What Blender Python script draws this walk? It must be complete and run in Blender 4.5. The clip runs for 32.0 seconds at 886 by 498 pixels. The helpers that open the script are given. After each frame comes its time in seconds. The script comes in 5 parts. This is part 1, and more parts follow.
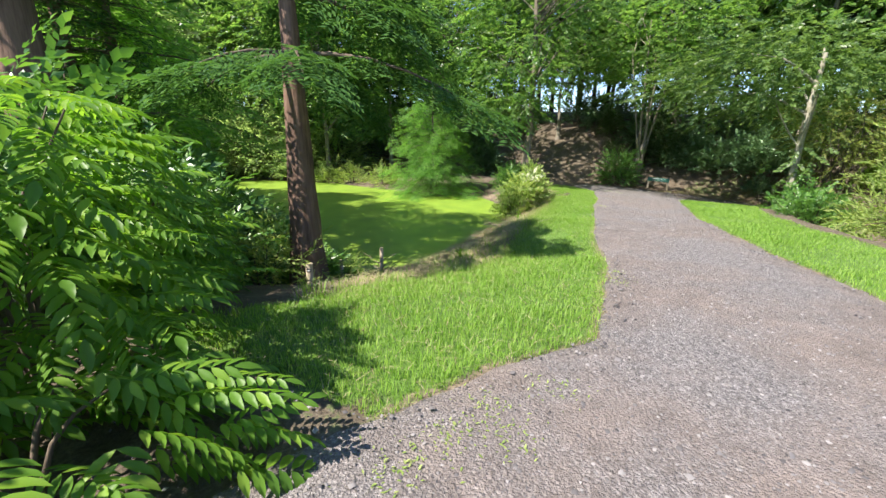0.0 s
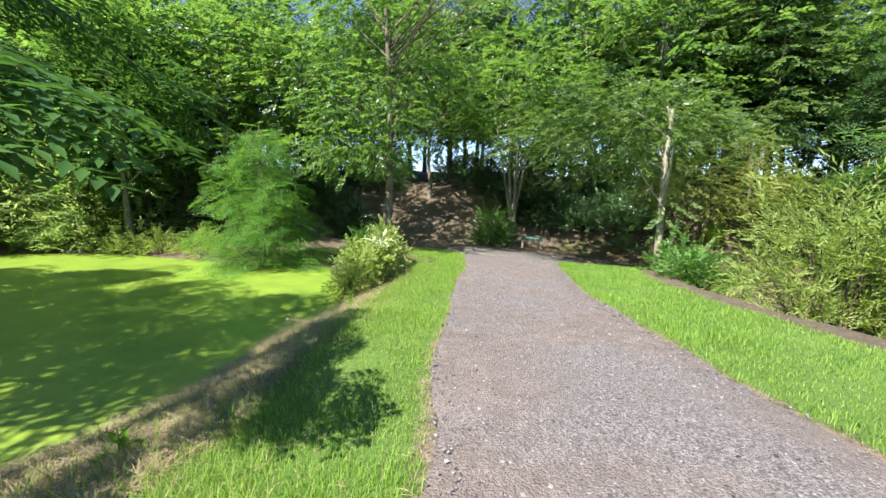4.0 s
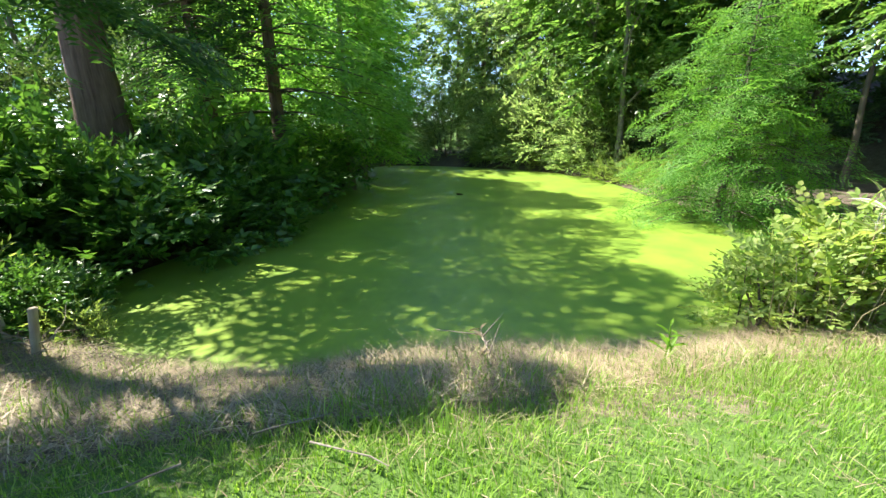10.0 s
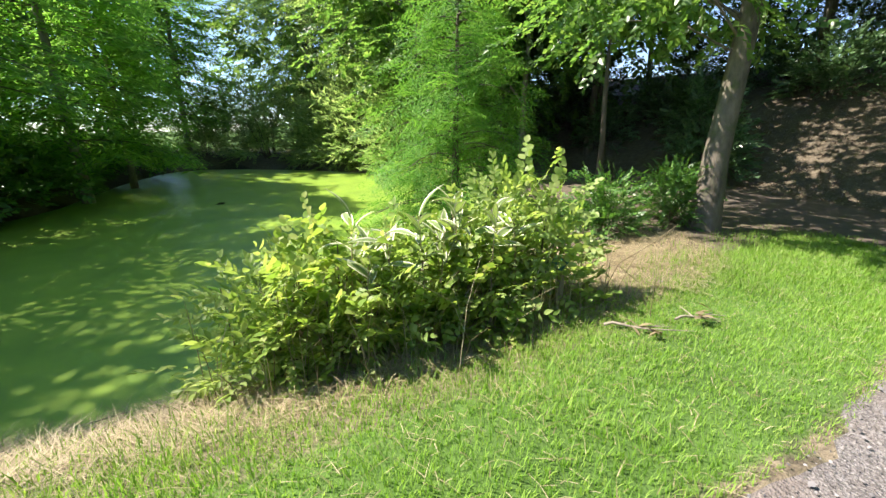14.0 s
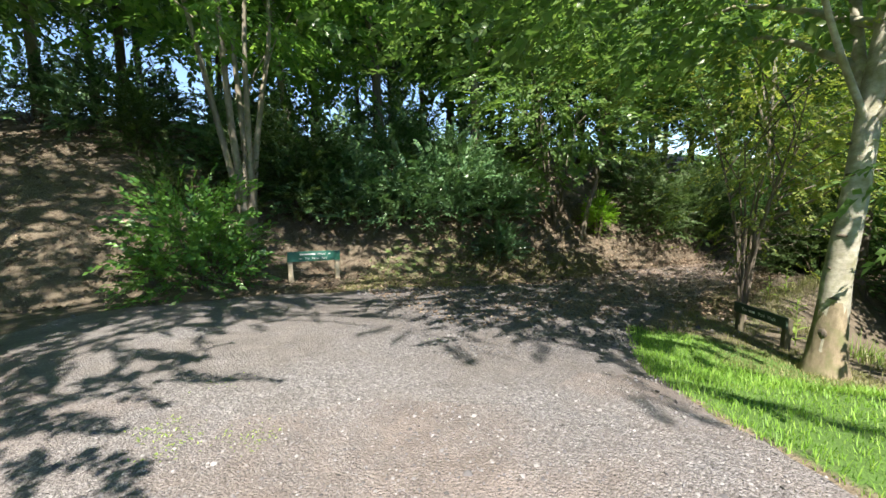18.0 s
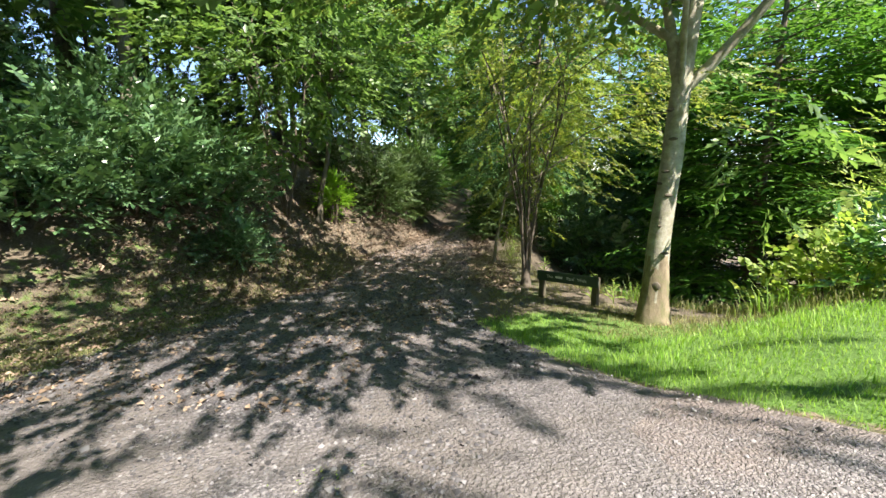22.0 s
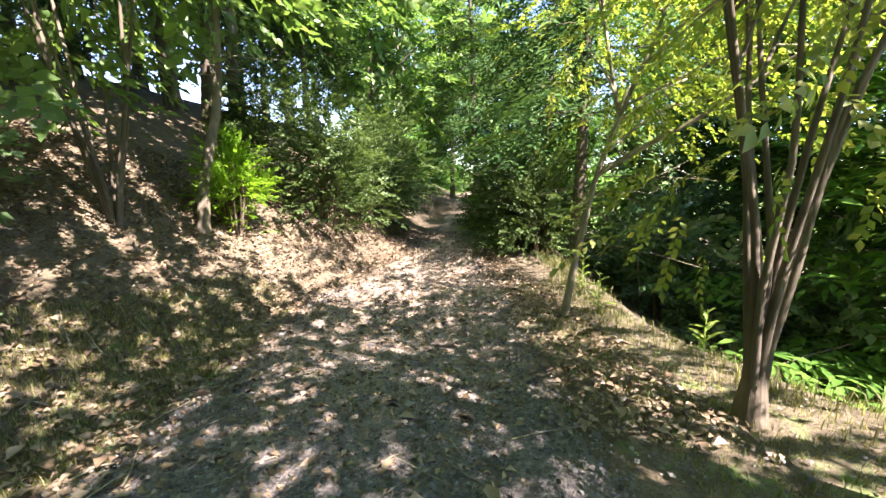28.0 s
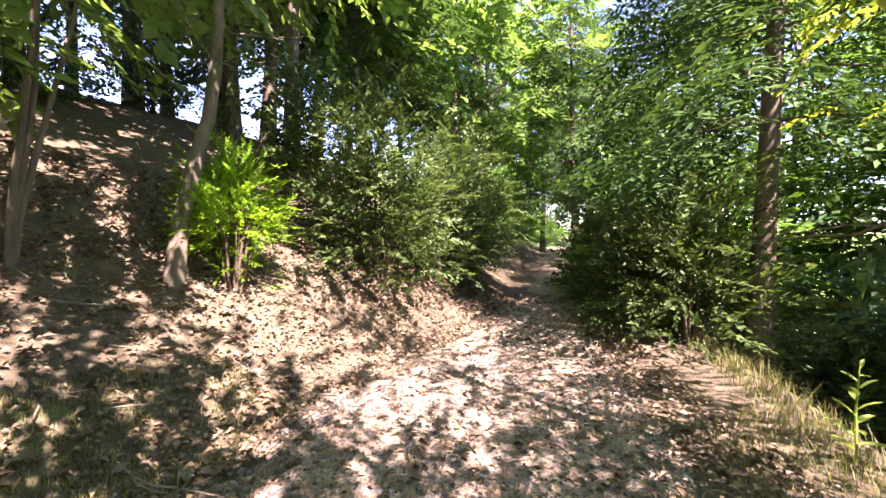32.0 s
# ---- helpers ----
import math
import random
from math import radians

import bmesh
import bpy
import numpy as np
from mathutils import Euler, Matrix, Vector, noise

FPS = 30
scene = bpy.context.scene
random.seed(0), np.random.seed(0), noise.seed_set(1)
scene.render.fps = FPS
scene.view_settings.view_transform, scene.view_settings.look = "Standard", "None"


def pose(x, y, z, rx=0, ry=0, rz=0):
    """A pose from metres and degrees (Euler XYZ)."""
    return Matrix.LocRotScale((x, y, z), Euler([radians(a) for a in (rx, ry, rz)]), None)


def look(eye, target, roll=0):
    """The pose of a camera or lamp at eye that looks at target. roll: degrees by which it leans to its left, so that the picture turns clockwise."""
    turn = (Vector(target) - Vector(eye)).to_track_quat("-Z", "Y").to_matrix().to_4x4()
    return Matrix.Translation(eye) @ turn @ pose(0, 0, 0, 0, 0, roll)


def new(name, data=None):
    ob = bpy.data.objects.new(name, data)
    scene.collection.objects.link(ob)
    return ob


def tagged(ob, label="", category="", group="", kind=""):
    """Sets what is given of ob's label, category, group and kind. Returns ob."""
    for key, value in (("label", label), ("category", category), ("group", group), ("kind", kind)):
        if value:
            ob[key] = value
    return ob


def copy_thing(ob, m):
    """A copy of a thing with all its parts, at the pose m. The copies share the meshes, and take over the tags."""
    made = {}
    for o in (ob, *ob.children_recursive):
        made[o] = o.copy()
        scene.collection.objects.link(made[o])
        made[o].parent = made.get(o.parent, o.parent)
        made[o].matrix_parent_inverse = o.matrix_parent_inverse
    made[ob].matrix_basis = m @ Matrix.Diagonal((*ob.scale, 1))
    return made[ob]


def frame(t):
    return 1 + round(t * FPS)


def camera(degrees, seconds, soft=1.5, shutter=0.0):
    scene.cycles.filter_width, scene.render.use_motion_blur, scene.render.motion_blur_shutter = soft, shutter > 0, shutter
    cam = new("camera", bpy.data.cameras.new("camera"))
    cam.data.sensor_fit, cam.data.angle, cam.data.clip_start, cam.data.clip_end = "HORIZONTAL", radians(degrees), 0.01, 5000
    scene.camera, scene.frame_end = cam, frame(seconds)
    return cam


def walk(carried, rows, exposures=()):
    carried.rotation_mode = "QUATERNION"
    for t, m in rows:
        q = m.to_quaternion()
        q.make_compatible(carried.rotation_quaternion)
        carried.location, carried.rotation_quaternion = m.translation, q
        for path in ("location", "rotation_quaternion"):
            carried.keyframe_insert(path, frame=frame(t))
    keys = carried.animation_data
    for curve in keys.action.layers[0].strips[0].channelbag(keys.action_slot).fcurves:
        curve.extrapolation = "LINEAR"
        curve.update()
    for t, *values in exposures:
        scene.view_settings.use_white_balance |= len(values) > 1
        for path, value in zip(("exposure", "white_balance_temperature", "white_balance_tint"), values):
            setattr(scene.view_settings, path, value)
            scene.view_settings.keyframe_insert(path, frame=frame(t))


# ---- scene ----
cam = camera(95.9, 32.0)
# seconds, eye x, y, z, yaw, pitch, roll
PATH = [
    (0.0, 0.000, 0.000, 1.500, -0.21, -15.76, 0.78),
    (0.5, 0.226, 0.486, 1.458, -6.92, -11.66, 0.78),
    (1.0, 0.445, 1.005, 1.417, -11.03, -9.20, 0.78),
    (1.5, 0.692, 1.458, 1.392, -13.37, -7.79, 0.80),
    (2.0, 0.986, 1.936, 1.347, -14.84, -6.94, 0.78),
    (2.5, 1.318, 2.415, 1.339, -15.74, -6.56, 0.85),
    (4.5, 2.279, 4.346, 1.236, -15.45, -7.20, 0.64),
    (5.0, 2.526, 4.853, 1.206, -12.34, -7.33, 0.84),
    (5.5, 2.649, 5.301, 1.173, -3.90, -7.39, 1.03),
    (6.0, 2.764, 5.664, 1.161, 9.50, -8.38, 1.14),
    (6.5, 2.813, 5.994, 1.142, 24.01, -10.43, 0.85),
    (7.0, 2.972, 6.299, 1.121, 36.82, -13.48, 0.19),
    (7.5, 3.098, 6.681, 1.119, 44.00, -16.16, -0.28),
    (8.0, 3.286, 7.139, 1.119, 47.56, -17.10, -0.54),
    (8.5, 3.415, 7.614, 1.063, 50.50, -17.10, -0.65),
    (9.0, 3.600, 8.098, 1.019, 52.84, -16.87, -0.76),
    (9.5, 3.750, 8.577, 0.967, 54.32, -16.84, -0.70),
    (10.0, 3.921, 8.994, 0.951, 56.06, -16.78, -0.62),
    (10.5, 4.093, 9.426, 0.949, 58.34, -16.65, -0.55),
    (11.0, 4.256, 9.865, 0.923, 60.70, -16.51, -0.53),
    (11.5, 4.443, 10.319, 0.915, 62.18, -16.51, -0.58),
    (12.0, 4.606, 10.806, 0.896, 62.48, -16.60, -0.57),
    (12.5, 4.861, 11.332, 0.896, 61.25, -16.81, -0.76),
    (13.0, 5.099, 11.873, 0.853, 56.84, -17.13, -0.79),
    (13.5, 5.465, 12.435, 0.908, 50.11, -17.38, -0.83),
    (14.0, 5.807, 13.070, 0.900, 41.74, -17.06, -0.64),
    (14.5, 6.094, 13.676, 0.831, 32.07, -16.24, -0.54),
    (16.5, 6.746, 16.263, 0.665, -19.23, -11.77, -1.25),
    (17.0, 6.991, 16.736, 0.650, -33.28, -10.72, -1.16),
    (17.5, 7.222, 17.139, 0.638, -46.18, -9.86, -0.96),
    (18.0, 7.503, 17.581, 0.608, -56.15, -8.76, -0.80),
    (18.5, 7.653, 17.992, 0.586, -64.04, -7.61, -0.64),
    (19.0, 7.875, 18.411, 0.544, -69.92, -6.63, -0.63),
    (19.5, 8.048, 18.834, 0.516, -73.22, -6.04, -0.70),
    (20.0, 8.278, 19.188, 0.450, -78.41, -6.48, -0.78),
    (20.5, 8.468, 19.511, 0.436, -84.94, -7.88, -0.78),
    (21.0, 8.726, 19.766, 0.396, -91.45, -9.33, -0.82),
    (21.5, 9.121, 19.996, 0.357, -97.18, -10.40, -0.67),
    (22.0, 9.533, 20.213, 0.327, -102.42, -11.05, -0.64),
    (22.5, 10.000, 20.380, 0.279, -105.49, -11.25, -0.58),
    (23.0, 10.384, 20.624, 0.220, -106.71, -11.11, -0.31),
    (23.5, 10.824, 20.778, 0.128, -107.44, -11.11, -0.25),
    (24.0, 11.236, 20.963, 0.084, -108.57, -11.44, -0.06),
    (24.5, 11.673, 20.974, 0.028, -110.77, -11.83, -0.28),
    (26.5, 13.787, 20.294, -0.111, -116.67, -11.80, -0.28),
    (27.0, 14.207, 20.126, -0.158, -114.12, -11.26, -0.34),
    (27.5, 14.600, 19.927, -0.218, -110.98, -10.94, -0.49),
    (28.0, 14.982, 19.685, -0.274, -108.12, -10.69, -0.49),
    (28.5, 15.356, 19.532, -0.289, -105.82, -10.40, -0.13),
    (29.0, 15.720, 19.371, -0.338, -104.30, -10.07, 0.02),
    (29.5, 16.032, 19.220, -0.376, -102.77, -9.81, 0.22),
    (30.0, 16.337, 19.071, -0.400, -101.80, -9.54, 0.23),
    (30.5, 16.683, 18.929, -0.443, -100.41, -8.83, 0.38),
    (31.0, 16.976, 18.859, -0.485, -98.44, -6.96, 0.52),
    (31.5, 17.267, 18.888, -0.504, -96.53, -4.35, 0.68),
    (32.0, 17.472, 18.974, -0.503, -95.96, -3.07, 0.69),
]
EXPOSURES = [(0.0, 1.05, 6700, 14), (6.0, 1.2, 6700, 13), (8.0, 1.48, 6600, 12), (11.0, 1.52, 6700, 13), (14.0, 1.25, 6800, 14), (20.0, 1.42, 6600, 11), (22.0, 1.56, 6700, 14), (24.0, 1.9, 6800, 18), (27.0, 2.55, 6900, 20), (30.0, 2.82, 7250, 37), (32.0, 2.74, 7300, 41)]
walk(cam, [(t, pose(x, y, z, 90 + pitch, 0, yaw) @ pose(0, 0, 0, 0, 0, roll)) for t, x, y, z, yaw, pitch, roll in PATH], EXPOSURES)

# ---- world and sun ----
SUN_TO = Vector((-0.83, -0.54, 1.3)).normalized()
world = bpy.data.worlds.new("world")
scene.world = world
world.use_nodes = True
wn, wl = world.node_tree.nodes, world.node_tree.links
sky = wn.new("ShaderNodeTexSky")
sky.sky_type, sky.sun_disc = "NISHITA", False
sky.sun_elevation = math.asin(SUN_TO.z)
sky.sun_rotation = math.atan2(SUN_TO.x, SUN_TO.y)
sky.air_density, sky.dust_density, sky.ozone_density = 1.0, 0.2, 3.0
sky.altitude = 2500
wn["Background"].inputs[1].default_value = 0.135
wl.new(sky.outputs[0], wn["Background"].inputs[0])
sun = new("sun", bpy.data.lights.new("sun", "SUN"))
sun.data.energy, sun.data.angle, sun.data.color = 5.8, radians(0.55), (1.0, 0.95, 0.86)
sun.matrix_world = look(SUN_TO * 60, (0, 0, 0))


# ---- material helpers ----
def mat_new(name):
    m = bpy.data.materials.new(name)
    m.use_nodes = True
    return m, m.node_tree.nodes, m.node_tree.links


def ramp(nodes, links, fac, stops):
    r = nodes.new("ShaderNodeValToRGB")
    els = r.color_ramp.elements
    while len(els) < len(stops):
        els.new(0.5)
    for e, (p, c) in zip(els, stops):
        e.position, e.color = p, (*c, 1)
    links.new(fac, r.inputs[0])
    return r.outputs[0]


def place_of(nodes):
    g = nodes.get("place") or nodes.new("ShaderNodeNewGeometry")
    g.name = "place"
    return g.outputs["Position"]


def tex_noise(nodes, links, scale, detail=4, rough=0.6, vec=None):
    n = nodes.new("ShaderNodeTexNoise")
    n.inputs["Scale"].default_value, n.inputs["Detail"].default_value, n.inputs["Roughness"].default_value = scale, detail, rough
    links.new(vec or place_of(nodes), n.inputs["Vector"])
    return n.outputs["Fac"]


def tex_cells(nodes, links, scale, vec=None, feature="F1", out="Distance"):
    n = nodes.new("ShaderNodeTexVoronoi")
    n.feature = feature
    n.inputs["Scale"].default_value = scale
    links.new(vec or place_of(nodes), n.inputs["Vector"])
    return n.outputs[out]


def coords(nodes, links, scale=(1, 1, 1)):
    c = nodes.new("ShaderNodeTexCoord")
    m = nodes.new("ShaderNodeMapping")
    m.inputs["Scale"].default_value = scale
    links.new(c.outputs["Object"], m.inputs[0])
    return m.outputs[0]


def mixc(nodes, links, fac, a, b, mode="MIX"):
    m = nodes.new("ShaderNodeMix")
    m.data_type, m.blend_type = "RGBA", mode
    for sock, v in ((m.inputs[0], fac), (m.inputs[6], a), (m.inputs[7], b)):
        if isinstance(v, (int, float)):
            sock.default_value = v
        elif isinstance(v, tuple):
            sock.default_value = (*v, 1)
        else:
            links.new(v, sock)
    return m.outputs[2]


def maths(nodes, links, op, a, b=0.0):
    m = nodes.new("ShaderNodeMath")
    m.operation = op
    for sock, v in ((m.inputs[0], a), (m.inputs[1], b)):
        if isinstance(v, (int, float)):
            sock.default_value = v
        else:
            links.new(v, sock)
    return m.outputs[0]


def bumped(nodes, links, bsdf, height, strength, dist=0.02):
    b = nodes.new("ShaderNodeBump")
    b.inputs["Strength"].default_value, b.inputs["Distance"].default_value = strength, dist
    links.new(height, b.inputs["Height"])
    links.new(b.outputs[0], bsdf.inputs["Normal"])


def leaf_material(name, stops, trans=0.45, gloss=0.25, rough=0.45, patch=0.6):
    """Leaf: colour varied from leaf to leaf and over larger patches, light shining through."""
    m, n, l = mat_new(name)
    geo = n.new("ShaderNodeNewGeometry")
    big = tex_noise(n, l, patch, 3)
    f = maths(n, l, "ADD", maths(n, l, "MULTIPLY", geo.outputs["Random Per Island"], 0.62), maths(n, l, "MULTIPLY", big, 0.42))
    col = ramp(n, l, f, stops)
    b = n["Principled BSDF"]
    l.new(col, b.inputs["Base Color"])
    b.inputs["Roughness"].default_value = rough
    b.inputs["Specular IOR Level"].default_value = gloss
    t = n.new("ShaderNodeBsdfTranslucent")
    warm = mixc(n, l, 0.55, col, (1.25, 1.3, 0.35), "MULTIPLY")
    warm2 = mixc(n, l, 1.0, warm, (1.5, 1.5, 1.5), "MULTIPLY")
    l.new(warm2, t.inputs["Color"])
    mx = n.new("ShaderNodeMixShader")
    mx.inputs[0].default_value = trans
    l.new(b.outputs[0], mx.inputs[1])
    l.new(t.outputs[0], mx.inputs[2])
    l.new(mx.outputs[0], n["Material Output"].inputs[0])
    return m


def bark_material(name, dark, light, vertical=6.0, scale=9.0, bump=0.6, patches=None):
    m, n, l = mat_new(name)
    v = coords(n, l, (1, 1, 1.0 / vertical))
    a = tex_noise(n, l, scale, 6, 0.7, v)
    c = tex_noise(n, l, 1.1, 4, 0.6)
    col = ramp(n, l, maths(n, l, "ADD", maths(n, l, "MULTIPLY", a, 0.75), maths(n, l, "MULTIPLY", c, 0.25)), [(0.32, dark), (0.68, light)])
    if patches:
        p = tex_noise(n, l, 3.0, 5, 0.65)
        col = mixc(n, l, ramp(n, l, p, [(0.52, (0, 0, 0)), (0.66, (1, 1, 1))]), col, patches)
    b = n["Principled BSDF"]
    l.new(col, b.inputs["Base Color"])
    b.inputs["Roughness"].default_value = 0.9
    bumped(n, l, b, a, bump, 0.03)
    return m


def plain_material(name, a, b_, scale=20.0, rough=0.7, bump=0.2, stretch=(1, 1, 1)):
    m, n, l = mat_new(name)
    v = coords(n, l, stretch)
    f = tex_noise(n, l, scale, 5, 0.65, v)
    g = tex_noise(n, l, scale * 0.15, 3, 0.6, v)
    b = n["Principled BSDF"]
    l.new(ramp(n, l, maths(n, l, "ADD", maths(n, l, "MULTIPLY", f, 0.6), maths(n, l, "MULTIPLY", g, 0.4)), [(0.3, a), (0.7, b_)]), b.inputs["Base Color"])
    b.inputs["Roughness"].default_value = rough
    bumped(n, l, b, f, bump, 0.01)
    return m


def ground_material():
    """Soil with leaf litter, lawn and dry cut grass, by the three zone weights stored on the sheet."""
    m, n, l = mat_new("ground")
    fine, mid, big = tex_noise(n, l, 38, 6, 0.7), tex_noise(n, l, 6, 5, 0.65), tex_noise(n, l, 0.7, 4)
    soil = ramp(n, l, maths(n, l, "ADD", maths(n, l, "MULTIPLY", fine, 0.6), maths(n, l, "MULTIPLY", mid, 0.4)),
                [(0.3, (0.044, 0.03, 0.02)), (0.5, (0.122, 0.098, 0.068)), (0.72, (0.275, 0.228, 0.168))])
    lawn = ramp(n, l, maths(n, l, "ADD", maths(n, l, "MULTIPLY", fine, 0.5), maths(n, l, "MULTIPLY", big, 0.5)),
                [(0.3, (0.05, 0.11, 0.015)), (0.55, (0.11, 0.21, 0.035)), (0.8, (0.2, 0.27, 0.08))])
    dry = ramp(n, l, maths(n, l, "ADD", maths(n, l, "MULTIPLY", fine, 0.65), maths(n, l, "MULTIPLY", mid, 0.35)),
               [(0.3, (0.06, 0.046, 0.032)), (0.5, (0.21, 0.165, 0.11)), (0.75, (0.43, 0.36, 0.25))])
    wet = ramp(n, l, fine, [(0.3, (0.012, 0.01, 0.007)), (0.7, (0.06, 0.045, 0.03))])
    col = soil
    for attr, c in (("lawn", lawn), ("dry", dry), ("wet", wet)):
        a = n.new("ShaderNodeAttribute")
        a.attribute_name = attr
        w = maths(n, l, "ADD", a.outputs["Fac"], maths(n, l, "MULTIPLY", maths(n, l, "SUBTRACT", mid, 0.5), 0.9))
        col = mixc(n, l, ramp(n, l, w, [(0.42, (0, 0, 0)), (0.6, (1, 1, 1))]), col, c)
    b = n["Principled BSDF"]
    l.new(col, b.inputs["Base Color"])
    b.inputs["Roughness"].default_value = 0.95
    bumped(n, l, b, maths(n, l, "ADD", fine, mid), 0.7, 0.05)
    return m


def gravel_material(name="gravel", dirt=False):
    m, n, l = mat_new(name)
    c1, c2 = (36, 95) if dirt else (50, 125)
    wob = n.new("ShaderNodeTexNoise")
    wob.inputs["Scale"].default_value, wob.inputs["Detail"].default_value = 45, 3
    l.new(place_of(n), wob.inputs["Vector"])
    add = n.new("ShaderNodeVectorMath")
    add.operation = "MULTIPLY_ADD"
    l.new(wob.outputs["Color"], add.inputs[0])
    add.inputs[1].default_value = (0.022, 0.022, 0.022)
    l.new(place_of(n), add.inputs[2])
    at = add.outputs[0]
    s1, s2 = tex_cells(n, l, c1, at, "F1", "Color"), tex_cells(n, l, c2, at, "F1", "Color")
    d1, d2 = tex_cells(n, l, c1, at), tex_cells(n, l, c2, at)
    big, mid = tex_noise(n, l, 0.55, 5, 0.65), tex_noise(n, l, 4, 5, 0.65)
    bw = maths(n, l, "ADD", maths(n, l, "MULTIPLY", s1, 0.5), maths(n, l, "MULTIPLY", s2, 0.5))
    stone = ramp(n, l, bw, [(0.15, (0.09, 0.085, 0.088)), (0.5, (0.21, 0.198, 0.2)), (0.85, (0.41, 0.392, 0.388))])
    gap = ramp(n, l, d1, [(0.45, (1, 1, 1)), (0.85, (0.3, 0.3, 0.3))])
    stone = mixc(n, l, 0.65, stone, gap, "MULTIPLY")
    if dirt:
        # tree shade put into the colour: stones darken eastward, dust is darker throughout
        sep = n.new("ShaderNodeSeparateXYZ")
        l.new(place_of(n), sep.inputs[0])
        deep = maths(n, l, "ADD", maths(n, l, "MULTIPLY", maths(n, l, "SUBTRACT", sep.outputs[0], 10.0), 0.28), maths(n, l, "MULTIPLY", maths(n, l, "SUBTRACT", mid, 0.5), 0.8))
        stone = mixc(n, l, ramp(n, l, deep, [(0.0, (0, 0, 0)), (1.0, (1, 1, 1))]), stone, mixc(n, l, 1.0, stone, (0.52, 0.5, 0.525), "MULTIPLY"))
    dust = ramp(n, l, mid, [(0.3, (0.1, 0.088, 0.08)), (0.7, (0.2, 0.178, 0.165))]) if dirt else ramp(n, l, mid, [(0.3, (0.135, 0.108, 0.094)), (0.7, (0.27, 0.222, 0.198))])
    col = mixc(n, l, ramp(n, l, big, [(0.38, (0.05, 0.05, 0.05)), (0.58, (0.8, 0.8, 0.8))]), stone, dust)
    if dirt:
        w = maths(n, l, "ADD", maths(n, l, "MULTIPLY", maths(n, l, "SUBTRACT", sep.outputs[0], 17.6), 0.22), maths(n, l, "SUBTRACT", mid, 0.3))
        earth = ramp(n, l, maths(n, l, "ADD", maths(n, l, "MULTIPLY", bw, 0.35), maths(n, l, "MULTIPLY", mid, 0.6)), [(0.25, (0.11, 0.082, 0.062)), (0.5, (0.31, 0.235, 0.19)), (0.75, (0.56, 0.47, 0.4))])
        col = mixc(n, l, ramp(n, l, w, [(0.1, (0, 0, 0)), (0.75, (1, 1, 1))]), col, earth)
    b = n["Principled BSDF"]
    l.new(col, b.inputs["Base Color"])
    b.inputs["Roughness"].default_value = 0.85
    bumped(n, l, b, maths(n, l, "ADD", d1, maths(n, l, "MULTIPLY", d2, 0.5)), 0.9, 0.02)
    return m


def duckweed_material():
    m, n, l = mat_new("duckweed")
    f = tex_noise(n, l, 90, 4, 0.7)
    g = tex_noise(n, l, 1.3, 6, 0.7)
    v = tex_cells(n, l, 120)
    col = ramp(n, l, maths(n, l, "ADD", maths(n, l, "MULTIPLY", f, 0.5), maths(n, l, "MULTIPLY", g, 0.5)),
               [(0.34, (0.108, 0.195, 0.036)), (0.5, (0.21, 0.335, 0.045)), (0.7, (0.32, 0.425, 0.05))])
    open_w = ramp(n, l, tex_noise(n, l, 2.2, 7, 0.75, coords(n, l, (1, 2.5, 1))), [(0.68, (0, 0, 0)), (0.74, (1, 1, 1))])
    col = mixc(n, l, open_w, col, (0.05, 0.09, 0.012))
    b = n["Principled BSDF"]
    l.new(col, b.inputs["Base Color"])
    b.inputs["Roughness"].default_value = 0.36
    b.inputs["Specular IOR Level"].default_value = 0.5
    bumped(n, l, b, maths(n, l, "ADD", f, v), 0.25, 0.006)
    return m


G = lambda *s: list(zip((0.12, 0.5, 0.9), s))
M_GROUND, M_GRAVEL, M_WEED = ground_material(), gravel_material(), duckweed_material()
M_SHADED_DIRT = gravel_material("shaded_gravel_and_earth", True)
M_BROAD = leaf_material("broad_leaf", G((0.056, 0.11, 0.036), (0.102, 0.182, 0.054), (0.175, 0.262, 0.082)), gloss=0.5, rough=0.36)
M_ALDER = leaf_material("alder_leaf", G((0.0564, 0.134, 0.0359), (0.102, 0.205, 0.0512), (0.184, 0.287, 0.082)), trans=0.55, gloss=0.6, rough=0.34)
M_YELLOW = leaf_material("yellowing_leaf", G((0.1, 0.165, 0.035), (0.175, 0.245, 0.05), (0.29, 0.31, 0.06)), trans=0.5)
M_CYPRESS = leaf_material("cypress_leaf", G((0.09, 0.21, 0.05), (0.158, 0.31, 0.078), (0.25, 0.395, 0.11)), trans=0.68, gloss=0.15)
M_CEDAR = leaf_material("cedar_leaf", G((0.045, 0.12, 0.025), (0.08, 0.185, 0.036), (0.135, 0.265, 0.05)), trans=0.4, gloss=0.15)
M_PLUME = leaf_material("young_cypress_leaf", G((0.06, 0.17, 0.034), (0.12, 0.275, 0.056), (0.2, 0.36, 0.085)), trans=0.42, gloss=0.2)
M_CONIFER = leaf_material("conifer_needle", G((0.0275, 0.0688, 0.0275), (0.05, 0.11, 0.0375), (0.0875, 0.163, 0.05)), trans=0.2, gloss=0.15)
M_REDWOOD = leaf_material("redwood_needle", G((0.0319, 0.085, 0.0265), (0.0585, 0.139, 0.0372), (0.0952, 0.201, 0.0478)), trans=0.35, gloss=0.15)
M_HOLLY = leaf_material("evergreen_leaf", G((0.042, 0.1, 0.044), (0.084, 0.168, 0.07), (0.165, 0.27, 0.125)), trans=0.2, gloss=0.7, rough=0.3)
